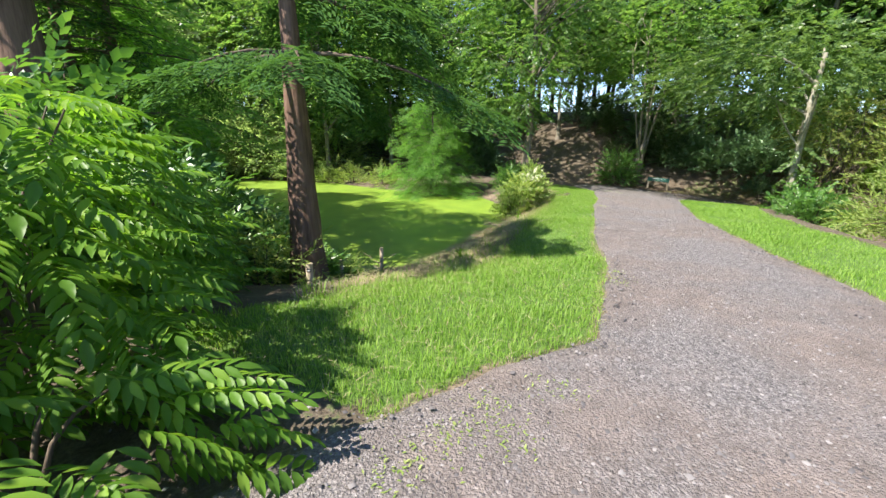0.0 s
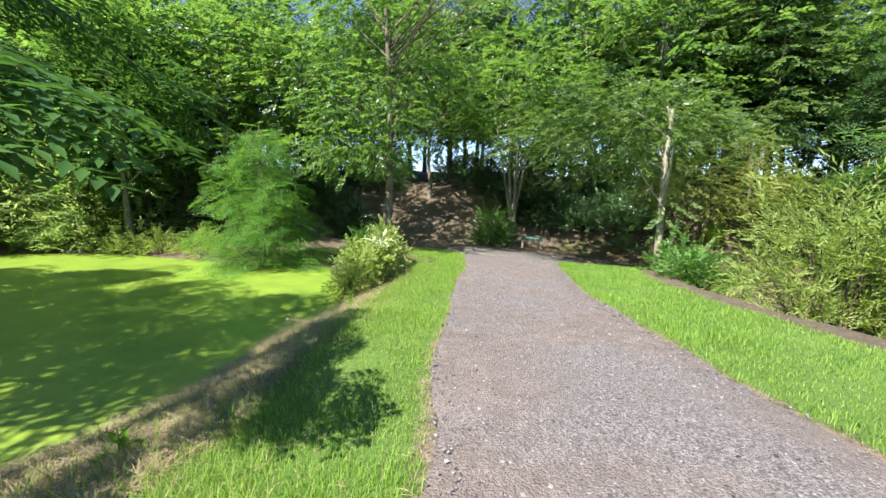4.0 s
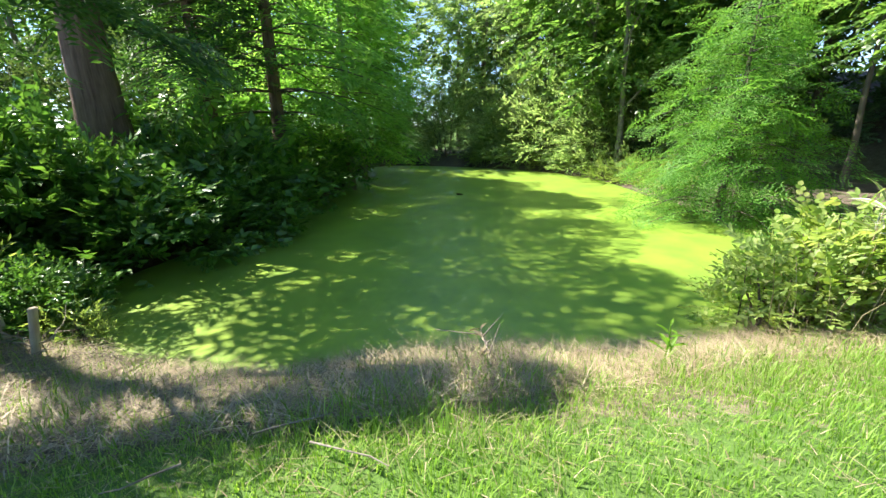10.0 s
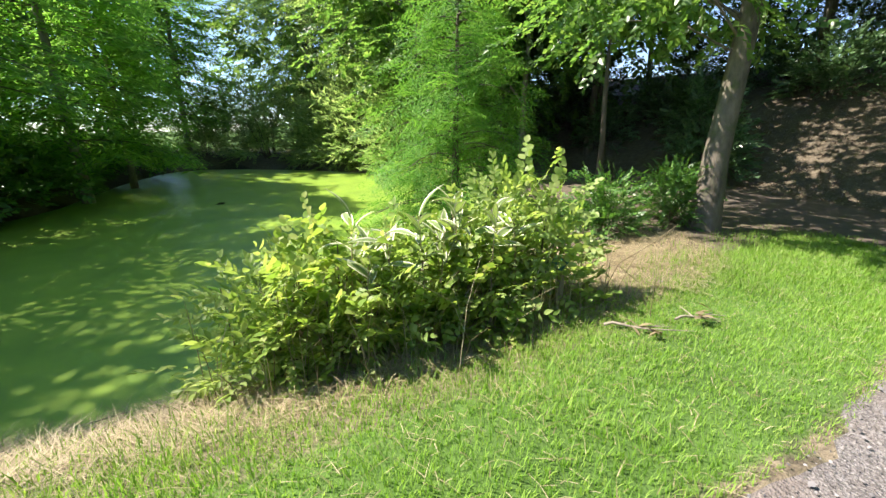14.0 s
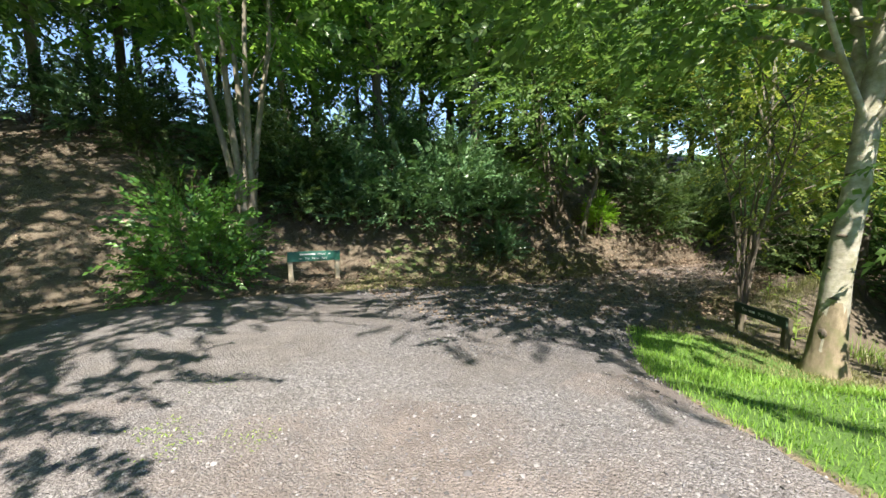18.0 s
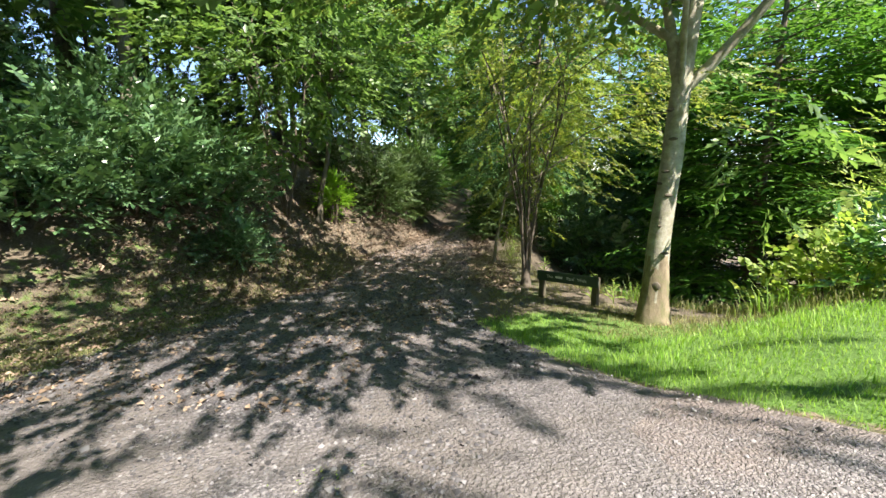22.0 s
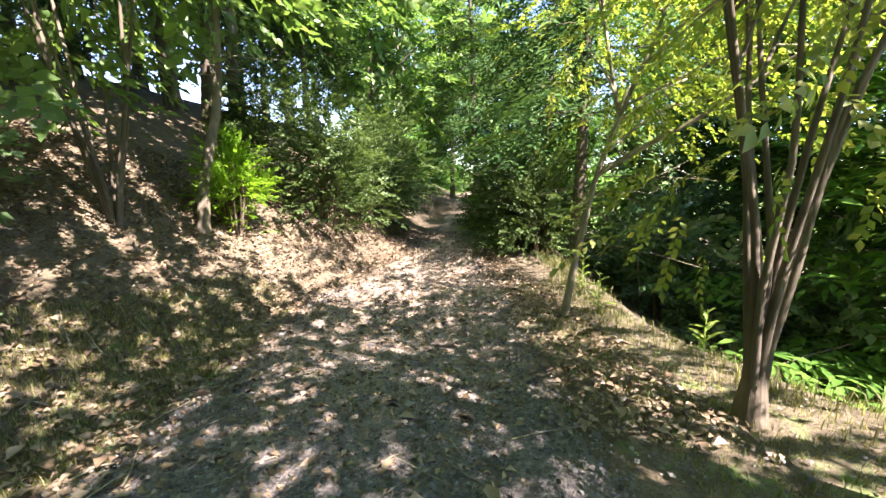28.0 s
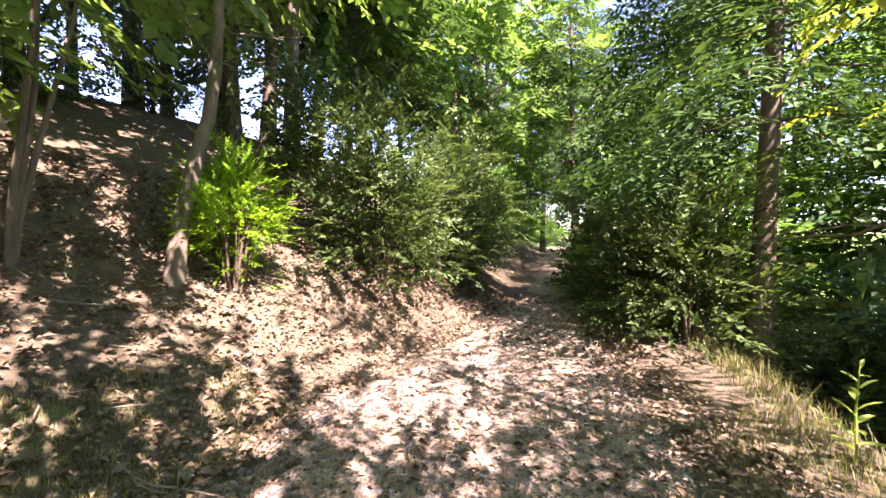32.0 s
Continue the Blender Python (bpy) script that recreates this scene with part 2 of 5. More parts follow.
M_LAUREL = leaf_material("laurel_leaf", G((0.0442, 0.121, 0.0331), (0.0828, 0.199, 0.0386), (0.155, 0.298, 0.0552)), trans=0.3, gloss=0.6, rough=0.36)
M_OLIVE = leaf_material("olive_leaf", G((0.034, 0.0638, 0.0221), (0.0612, 0.106, 0.0357), (0.119, 0.17, 0.068)), trans=0.3)
M_SILVER = leaf_material("willow_leaf", G((0.11, 0.185, 0.085), (0.205, 0.295, 0.14), (0.34, 0.42, 0.22)), trans=0.6)
M_LIME = leaf_material("lime_leaf", G((0.085, 0.204, 0.017), (0.145, 0.289, 0.0255), (0.23, 0.374, 0.0425)), trans=0.5, gloss=0.3)
M_PALE = leaf_material("pale_green_leaf", G((0.14, 0.225, 0.055), (0.25, 0.345, 0.1), (0.39, 0.45, 0.18)), trans=0.45)
M_GRASS = leaf_material("grass_blade", G((0.1, 0.215, 0.03), (0.19, 0.345, 0.052), (0.33, 0.455, 0.11)), trans=0.4, gloss=0.25, patch=0.9)
M_STRAW = leaf_material("cut_grass", G((0.14, 0.108, 0.064), (0.31, 0.25, 0.155), (0.57, 0.49, 0.33)), trans=0.15, gloss=0.2, patch=1.5)
M_LITTER = leaf_material("fallen_leaf", G((0.07, 0.049, 0.033), (0.175, 0.125, 0.087), (0.37, 0.285, 0.205)), trans=0.0, gloss=0.3, patch=2.0)
M_BAMBOO = leaf_material("bamboo_leaf", G((0.12, 0.19, 0.06), (0.2, 0.28, 0.1), (0.38, 0.42, 0.24)), trans=0.3, gloss=0.4)
M_BRAMBLE = leaf_material("bramble_leaf", G((0.12, 0.215, 0.04), (0.225, 0.325, 0.07), (0.39, 0.42, 0.15)), trans=0.45)
M_DULLGRASS = leaf_material("dull_grass", G((0.07, 0.095, 0.035), (0.16, 0.17, 0.07), (0.36, 0.33, 0.17)), trans=0.3, gloss=0.2, patch=1.2)
M_TWIGGY = leaf_material("dead_stem", G((0.085, 0.07, 0.046), (0.22, 0.185, 0.12), (0.46, 0.41, 0.29)), trans=0.0, gloss=0.2)
M_DEADWOOD = bark_material("dead_wood", (0.16, 0.13, 0.1), (0.42, 0.36, 0.28), 6, 14, 0.3)
M_RIM = plain_material("leaf_margin", (0.62, 0.6, 0.42), (0.72, 0.7, 0.55), 30, 0.6)
M_BARK = bark_material("bark", (0.05, 0.04, 0.03), (0.2, 0.165, 0.13))
M_REDBARK = bark_material("red_bark", (0.06, 0.032, 0.022), (0.27, 0.17, 0.125), 14, 14, 0.9)
M_GREYBARK = bark_material("grey_bark", (0.17, 0.155, 0.115), (0.5, 0.475, 0.385), 0.7, 7, 0.4, (0.21, 0.2, 0.115))
M_PALEBARK = bark_material("pale_bark", (0.12, 0.10, 0.075), (0.34, 0.30, 0.24), 3, 8, 0.5, (0.13, 0.14, 0.07))
M_ALDERBARK = bark_material("alder_bark", (0.07, 0.058, 0.045), (0.25, 0.21, 0.165), 3, 8, 0.6, (0.1, 0.11, 0.055))
M_FOOT = bark_material("mossy_foot", (0.1, 0.075, 0.045), (0.33, 0.27, 0.18), 2, 9, 0.5, (0.15, 0.15, 0.07))
M_TWIG = bark_material("twig", (0.05, 0.038, 0.028), (0.17, 0.13, 0.095))
# earth with the deep tree shade of the side path put into its colour
M_SHADED_EARTH = plain_material("shaded_trodden_earth", (0.05, 0.038, 0.03), (0.17, 0.135, 0.11), 26, 0.95, 0.5)
M_POST = plain_material("weathered_post", (0.22, 0.17, 0.11), (0.42, 0.35, 0.25), 30, 0.85, 0.4, (1, 1, 0.12))
M_PALEPOST = plain_material("pale_post", (0.36, 0.29, 0.2), (0.62, 0.53, 0.39), 30, 0.85, 0.4, (1, 1, 0.12))
M_OLDPOST = plain_material("mossy_post", (0.06, 0.055, 0.035), (0.15, 0.13, 0.085), 30, 0.9, 0.4, (1, 1, 0.12))
M_HAZE = leaf_material("dull_yellow_leaf", G((0.095, 0.15, 0.035), (0.18, 0.235, 0.06), (0.32, 0.32, 0.09)), trans=0.45, gloss=0.4)
M_TEAL = plain_material("teal_paint", (0.025, 0.12, 0.09), (0.04, 0.17, 0.125), 18, 0.45, 0.1)
M_DARKTEAL = plain_material("dark_green_paint", (0.03, 0.05, 0.038), (0.055, 0.085, 0.06), 18, 0.5, 0.15)
M_WHITE = plain_material("white_paint", (0.6, 0.6, 0.58), (0.75, 0.75, 0.73), 30, 0.6)
M_BLACK = plain_material("black_plate", (0.02, 0.02, 0.02), (0.05, 0.05, 0.05), 30, 0.5)
M_DARKSTONE = leaf_material("dark_stone", G((0.03, 0.029, 0.031), (0.085, 0.082, 0.086), (0.24, 0.232, 0.23)), trans=0.0, gloss=0.3, rough=0.8)
M_STONE = leaf_material("loose_stone", G((0.055, 0.052, 0.055), (0.15, 0.142, 0.144), (0.33, 0.315, 0.31)), trans=0.0, gloss=0.3, rough=0.8)


# ---- mesh helpers ----
def mesh_np(name, V, F, material, smooth=False):
    me = bpy.data.meshes.new(name)
    V, F = np.asarray(V, dtype=np.float32), np.asarray(F, dtype=np.int32)
    me.vertices.add(len(V))
    me.vertices.foreach_set("co", V.ravel())
    me.loops.add(F.size)
    me.loops.foreach_set("vertex_index", F.ravel())
    me.polygons.add(len(F))
    me.polygons.foreach_set("loop_start", np.arange(0, F.size, F.shape[1], dtype=np.int32))
    if smooth:
        me.polygons.foreach_set("use_smooth", np.ones(len(F), dtype=bool))
    me.update(calc_edges=True)
    me.materials.append(material)
    return me


def thing(name, x, y, z, label, category, group="", kind="", rz=0.0):
    ob = new(name)
    ob.empty_display_size = 0.2
    ob.matrix_basis = pose(x, y, z, 0, 0, rz)
    return tagged(ob, label, category, group, kind)


def part(name, me, parent, label="", m=None):
    ob = new(name, me)
    ob.parent = parent
    if m is not None:
        ob.matrix_basis = m
    if label:
        ob["label"] = label
    return ob


def part_bm(name, bm, material, parent, label="", m=None):
    me = bpy.data.meshes.new(name)
    bm.to_mesh(me)
    bm.free()
    me.materials.append(material)
    return part(name, me, parent, label, m)


def merge(pieces):
    """Join vertex and face arrays of one face size."""
    V, F, k = [], [], 0
    for v, f in pieces:
        V.append(v)
        F.append(np.asarray(f) + k)
        k += len(v)
    return np.concatenate(V), np.concatenate(F)


def tube(pts, radii, sides=8, rough=0.0, seed=0):
    """A tapering pipe through points; quads."""
    r = np.random.default_rng(seed)
    pts, radii = np.asarray(pts, float), np.asarray(radii, float)
    t = np.gradient(pts, axis=0)
    t /= np.linalg.norm(t, axis=1)[:, None] + 1e-9
    ref = np.array([0.0, 1.0, 0.0]) if abs(t[:, 2]).mean() > 0.5 else np.array([0.0, 0.0, 1.0])
    a = np.cross(t, ref)
    a /= np.linalg.norm(a, axis=1)[:, None] + 1e-9
    b = np.cross(t, a)
    ang = np.arange(sides) * 2 * np.pi / sides
    rr = radii[:, None] * (1 + rough * r.uniform(-1, 1, (1, sides)) + rough * 0.6 * r.uniform(-1, 1, (len(pts), sides)))
    V = pts[:, None, :] + rr[..., None] * (np.cos(ang)[None, :, None] * a[:, None, :] + np.sin(ang)[None, :, None] * b[:, None, :])
    i, j = np.meshgrid(np.arange(len(pts) - 1), np.arange(sides), indexing="ij")
    k = (j + 1) % sides
    F = np.stack([i * sides + j, (i + 1) * sides + j, (i + 1) * sides + k, i * sides + k], -1).reshape(-1, 4)
    return V.reshape(-1, 3), F


def unit(v):
    return v / (np.linalg.norm(v, axis=-1, keepdims=True) + 1e-9)


def frames_of(d, up):
    """Turns whose y lies along d and whose z leans to up."""
    y = unit(d)
    x = unit(np.cross(y, up))
    return np.stack([x, y, np.cross(x, y)], -1)


def scatter(proto, R, T, S):
    PV, PF = proto
    V = np.einsum("kij,vj->kvi", R * S[:, None, None], PV) + T[:, None, :]
    F = PF[None] + (np.arange(len(T)) * len(PV))[:, None, None]
    return V.reshape(-1, 3), F.reshape(-1, PF.shape[1])


def leaf_shape(l, w, fold=0.12, droop=0.1):
    V = np.array([(0, 0, 0), (-w / 2, l * 0.45, fold * w), (0, l, -droop * l), (w / 2, l * 0.45, fold * w)])
    return V, np.array([(0, 1, 2), (0, 2, 3)])


def leaf_full(l, w):
    """A nearer leaf: eight corners, folded on its midrib."""
    V = np.array([(0, 0, 0), (-w * 0.36, l * 0.2, 0.05 * l), (-w * 0.5, l * 0.48, 0.06 * l), (-w * 0.3, l * 0.78, 0.01 * l), (0, l, -0.12 * l),
                  (w * 0.3, l * 0.78, 0.01 * l), (w * 0.5, l * 0.48, 0.06 * l), (w * 0.36, l * 0.2, 0.05 * l), (0, l * 0.5, 0.0)])
    return V, np.array([(8, 0, 1), (8, 1, 2), (8, 2, 3), (8, 3, 4), (8, 4, 5), (8, 5, 6), (8, 6, 7), (8, 7, 0)])


def spray(n, length, l, w, seed, ang=55, spread=0.35, full=False):
    """A twig's leaves, set left and right along y."""
    r = np.random.default_rng(seed)
    base = leaf_full(l, w) if full else leaf_shape(l, w)
    k = np.arange(n)
    t = (k + 0.6) / n
    side = np.where(k % 2 == 0, 1, -1)
    a = np.radians(ang * (1 - 0.6 * t) * side + r.uniform(-18, 18, n))
    d = np.stack([np.sin(a), np.cos(a), r.uniform(-spread, spread, n)], -1)
    up = unit(np.stack([r.uniform(-0.5, 0.5, n), r.uniform(-0.4, 0.4, n), np.ones(n)], -1))
    T = np.stack([0 * t, t * length, -0.12 * length * t * t + r.uniform(-0.04, 0.04, n) * length], -1)
    return scatter(base, frames_of(d, up), T, r.uniform(0.75, 1.2, n))


def feather(n, length, l, w, seed, m=3):
    """A flat feathery spray: side shoots with rows of narrow leaflets."""
    r = np.random.default_rng(seed)
    out = []
    for i in range(n):
        t = (i + 0.5) / n
        side = 1 if i % 2 else -1
        a = math.radians(48 * side + r.uniform(-8, 8))
        shoot = length * 0.55 * (1 - 0.7 * t) + 0.04
        k = np.arange(m * 2)
        u = (k // 2 + 0.5) / m
        s2 = np.where(k % 2 == 0, 1, -1)
        aa = a + np.radians(62) * s2
        ox, oy = np.sin(a) * u * shoot, t * length + np.cos(a) * u * shoot
        d = np.stack([np.sin(aa), np.cos(aa), r.uniform(-0.25, 0.1, m * 2)], -1)
        up = np.tile([0.0, 0.0, 1.0], (m * 2, 1)) + r.uniform(-0.2, 0.2, (m * 2, 3))
        T = np.stack([ox, oy, -0.18 * (oy ** 2 + ox ** 2) / max(length, 0.01)], -1)
        out.append(scatter(leaf_shape(l, w, 0.05), frames_of(d, up), T, r.uniform(0.8, 1.15, m * 2)))
    return merge(out)


def smooth01(x):
    x = np.clip(x, 0, 1)
    return x * x * (3 - 2 * x)


# ---- plan ----
CENTRE = np.array([(-4.5, -14, 0.3), (-1.5, -5, 0.15), (0.6, 0, -0.03), (3.4, 5.2, -0.27), (5.0, 9.9, -0.51), (6.6, 13.4, -0.72), (8.2, 17, -0.9), (9.6, 20.0, -1.15), (12.0, 21.0, -1.5),
                   (15.9, 19.5, -1.86), (18.2, 18.9, -2.0), (21.5, 18.1, -2.08), (25.2, 16.2, -2.05), (42, 9.2, -1.95), (80, -7, -1.6)])
LEFT = np.array([(-9, -13), (-5.5, -5), (-2.6, 0.2), (-0.35, 1.95), (0.35, 2.55), (1.3, 3.0), (1.68, 3.85), (2.4, 5.5), (3.05, 7.8), (3.85, 9.9), (5.0, 13.1), (6.2, 15.8), (6.8, 17.9), (7.45, 19.6), (7.65, 21.2), (7.4, 22.6)])
RIGHT = np.array([(-1.2, -14), (2.2, -5), (4.6, 2.0), (5.7, 6.8), (6.4, 8.9), (7.0, 10.8), (7.9, 12.6), (9.3, 15.6), (10.2, 16.8), (10.8, 17.4), (11.9, 18.0), (13.0, 18.3), (14.6, 18.65), (15.9, 18.3), (17.0, 18.05), (18.3, 17.65),
                  (20.2, 17.0), (24.1, 15.9), (27, 14.8), (42, 8.5), (80, -8)])
NORTH = np.array([(-6, 32), (-1, 30.6), (4, 29.2), (6.8, 28.2), (9, 26.5), (11.5, 25.3), (13.3, 23.8), (15.2, 22.5), (17.0, 21.1), (19.1, 20.3), (20.9, 19.7), (22.6, 18.4), (26.3, 16.1), (42, 9.9), (80, -6)])
HILL = np.array([(-90, 60), (-40, 38), (-24, 32), (-12, 32.2), (-4, 32.6), (1, 31.2), (4.5, 29.9), (7, 28.5), (9, 26.9), (11.5, 25.9), (14.2, 25.3), (15.8, 23.4), (17.3, 21.5), (19.3, 20.6), (21, 19.9), (22.7, 18.8), (26.5, 16.6), (42, 10.4), (90, -9)])
DROP = np.array([(1.5, -30), (7.2, -4), (8.4, 4), (9.2, 8.5), (10.6, 12), (12.6, 14.9), (14.4, 15.2), (16.6, 16.3), (18.9, 16.2), (21, 15.4), (24.2, 14.3), (28, 12.6), (42, 6.8), (90, -14)])
POND = np.array([(-2.2, 7.9), (-0.95, 8.7), (-0.1, 9.6), (0.1, 10.4), (0.65, 11.3), (1.48, 12.6), (2.1, 14.2), (2.6, 17.2), (1.7, 20.2), (-0.6, 21.2), (-3, 22.2), (-5.3, 24.0), (-8, 25.7), (-12.5, 26.3), (-18.6, 23.6), (-21.5, 20.6),
                 (-17, 17.2), (-12.8, 15.2), (-10.4, 14.0), (-8.6, 11.4), (-5.4, 9.2), (-4.2, 7.9)])
BANK = np.array([(-2.4, 3.0), (-1.6, 3.9), (-1.1, 4.7), (-0.35, 5.55), (0.45, 6.2), (1.1, 7.3), (1.6, 8.5), (2.1, 9.5), (2.45, 10.6), (2.7, 11.6), (3.1, 12.9), (3.6, 13.9), (4.2, 15.5), (4.5, 16.6), (4.9, 18.2), (5.2, 20.4), (5.7, 22.6), (6.6, 23.3)])
WATER_Z = -1.42


def corner_cut(p, times=2, closed=True):
    for _ in range(times):
        q = np.roll(p, -1, axis=0) if closed else p[1:]
        a = p if closed else p[:-1]
        n = np.stack([a * 0.75 + q * 0.25, a * 0.25 + q * 0.75], 1).reshape(-1, p.shape[1])
        p = n if closed else np.concatenate([p[:1], n, p[-1:]])
    return p


def resample(p, n):
    s = np.concatenate([[0], np.cumsum(np.linalg.norm(np.diff(p[:, :2], axis=0), axis=1))])
    u = np.linspace(0, s[-1], n)
    return np.stack([np.interp(u, s, p[:, k]) for k in range(p.shape[1])], -1)


POND = corner_cut(POND)


def seg_distance(x, y, p, closed=False):
    """Distance to a line, and whether the point lies to its left (+1) or right (-1)."""
    a, b = (p, np.roll(p, -1, axis=0)) if closed else (p[:-1], p[1:])
    best, side = np.full(x.shape, 1e9), np.ones(x.shape)
    for (ax, ay), (bx, by) in zip(a[:, :2], b[:, :2]):
        dx, dy = bx - ax, by - ay
        t = np.clip(((x - ax) * dx + (y - ay) * dy) / (dx * dx + dy * dy), 0, 1)
        d = np.hypot(x - ax - t * dx, y - ay - t * dy)
        s = np.where(dx * (y - ay) - dy * (x - ax) >= 0, 1.0, -1.0)
        near = d < best - 1e-6
        side, best = np.where(near, s, side), np.where(near, d, best)
    return best, side


def inside(x, y, p):
    r = np.zeros(x.shape, bool)
    q = np.roll(p, -1, axis=0)
    for (ax, ay), (bx, by) in zip(p[:, :2], q[:, :2]):
        c = (ay > y) != (by > y)
        r ^= c & (x < (bx - ax) * (y - ay) / (by - ay + 1e-12) + ax)
    return r


CENTRE_FINE = resample(CENTRE, 260)


def base_height(x, y):
    d2 = (x[..., None] - CENTRE_FINE[:, 0]) ** 2 + (y[..., None] - CENTRE_FINE[:, 1]) ** 2
    w = np.exp(-(d2 - d2.min(-1, keepdims=True)) / 5.0)
    return (w * CENTRE_FINE[:, 2]).sum(-1) / w.sum(-1)


def height(x, y, rough=True):
    """The lie of the land."""
    x, y = np.asarray(x, float), np.asarray(y, float)
    shp = x.shape
    x, y = np.atleast_1d(x).ravel(), np.atleast_1d(y).ravel()
    h = np.concatenate([base_height(x[i:i + 20000], y[i:i + 20000]) for i in range(0, len(x), 20000)])
    d, s = seg_distance(x, y, HILL)
    up = np.where(s > 0, d, 0.0)
    lift = 0.92 * (np.sqrt(up * up + 0.16) - 0.4)
    h = h + 6.3 * (1 - np.exp(-lift / 6.3)) - np.clip(up - 17, 0, 60) * 0.16
    d, s = seg_distance(x, y, DROP)
    down = np.where(s < 0, d, 0.0)
    h = h - 3.4 * (1 - np.exp(-0.6 * (np.sqrt(down * down + 0.25) - 0.5) / 3.4 * 1.6))
    d, _ = seg_distance(x, y, POND, True)
    d = np.where(inside(x, y, POND), -d, d)
    k = 1 - (1 - np.clip(d / (2.6 + 2.0 * smooth01((9.3 - y) / 3.0)), 0, 1)) ** 1.3
    h = np.where(d >= 0, (WATER_Z - 0.1) * (1 - k) + np.where(d < 4, np.maximum(h, WATER_Z + 0.15), h) * k, WATER_Z - 0.1 - np.minimum(0.7, -d * 0.6))
    if rough:
        h = h + 0.02 * np.sin(x * 2.1 + y * 0.7) * np.sin(y * 1.7 - x * 0.4) * smooth01((np.abs(d) - 0.2) / 1.0)
    return h.reshape(shp)


def hz(x, y):
    return float(height(np.array([x]), np.array([y]))[0])


LAWN_L = np.concatenate([LEFT[3:], BANK[::-1]])
LAWN_R_OUT = np.array([(7.2, 1.5), (8.1, 6), (8.9, 9.2), (10.0, 12.0), (11.6, 14.6), (13.3, 15.1), (15.0, 16.2), (15.2, 17.6)])
LAWN_R = np.concatenate([RIGHT[2:13], LAWN_R_OUT[::-1]])


def patchy(x, y, size, seed):
    """Soft random field, 0 to 1."""
    g = np.random.default_rng(seed).random((128, 128))
    u, v = x / size + 50, y / size + 50
    i, j = np.floor(u).astype(int), np.floor(v).astype(int)
    a, b = smooth01(u - i), smooth01(v - j)
    q = lambda m, n: g[m % 128, n % 128]
    return (q(i, j) * (1 - a) + q(i + 1, j) * a) * (1 - b) + (q(i, j + 1) * (1 - a) + q(i + 1, j + 1) * a) * b


def worn_lawn(x, y):
    """How thin and dull the grass is, away from the path, under the trees at the junction."""
    d, _ = seg_distance(x, y, RIGHT)
    return smooth01((x - 12.2) / 2.0) * smooth01((d - 0.7) / 1.5 + 0.9 * (patchy(x, y, 0.8, 7) - 0.5) + 0.5 * smooth01((x - 13.6) / 1.0))


# ---- ground, paths, pond ----
def graded(lo, hi, fine_lo, fine_hi, step):
    mid = np.arange(fine_lo, fine_hi + 1e-6, step)
    k = np.linspace(0, 1, 34)[1:] ** 2.2
    return np.concatenate([(fine_lo + (lo - fine_lo) * k)[::-1], mid, fine_hi + (hi - fine_hi) * k])


def build_ground():
    xs, ys = graded(-420, 420, -9, 29, 0.2), graded(-380, 420, -1, 33, 0.2)
    X, Y = np.meshgrid(xs, ys, indexing="ij")
    Z = height(X, Y)
    far = smooth01((np.hypot(X - 8, Y - 14) - 60) / 120)
    Z = Z * (1 - far) - 1.0 * far
    i, j = np.meshgrid(np.arange(len(xs) - 1), np.arange(len(ys) - 1), indexing="ij")
    n = len(ys)
    F = np.stack([i * n + j, (i + 1) * n + j, (i + 1) * n + j + 1, i * n + j + 1], -1).reshape(-1, 4)
    me = mesh_np("ground", np.stack([X, Y, Z], -1).reshape(-1, 3), F, M_GROUND, True)
    x, y = X.ravel(), Y.ravel()
    lawn = np.zeros(len(x))
    for poly in (LAWN_L, LAWN_R):
        d, _ = seg_distance(x, y, poly, True)
        lawn = np.maximum(lawn, 0.5 + np.where(inside(x, y, poly), d, -d) * 0.9)
    lawn = lawn * (1 - 0.45 * worn_lawn(x, y))
    meadow = np.maximum(smooth01((-11 - x) / 5) * smooth01((20 - y) / 6), smooth01((np.hypot(x - 8, y - 14) - 32) / 10)) * 0.9
    moss = 0.4 * smooth01(1.6 - np.hypot((x - 17.2) / 2.6, (y - 17.3) / 0.9)) + 0.46 * smooth01(1.7 - np.hypot((x - 15.6) / 2.8, (y - 23.6) / 1.5)) + 0.42 * smooth01(1.5 - np.hypot((x - 18.6) / 2.4, (y - 20.9) / 0.8))
    lawn = np.clip(np.maximum(np.maximum(lawn, meadow), moss), 0, 1)
    dp, _ = seg_distance(x, y, POND, True)
    dp = np.where(inside(x, y, POND), -dp, dp)
    east = (x > -3.2) & (y < 20)
    dry = np.where(east, np.clip(1.1 - np.abs(dp - 1.6) / 2.0, 0, 1), 0.0) * (1 - 0.5 * lawn) * (0.45 + 0.55 * smooth01((y - 8.5) / 2))
    for edge in (LEFT[3:], RIGHT[2:13]):
        de, _ = seg_distance(x, y, edge)
        dry = np.maximum(dry, np.clip(0.75 - de / 0.3, 0, 1))
    wet = np.clip(0.95 - dp / 0.55, 0, 1)
    for nm, v in (("lawn", lawn), ("dry", dry), ("wet", wet)):
        me.attributes.new(nm, "FLOAT", "POINT").data.foreach_set("value", v.astype(np.float32))
    tagged(new("ground", me), "bare brown soil with leaf litter, lawn and cut dry grass", "ground", kind="structure")


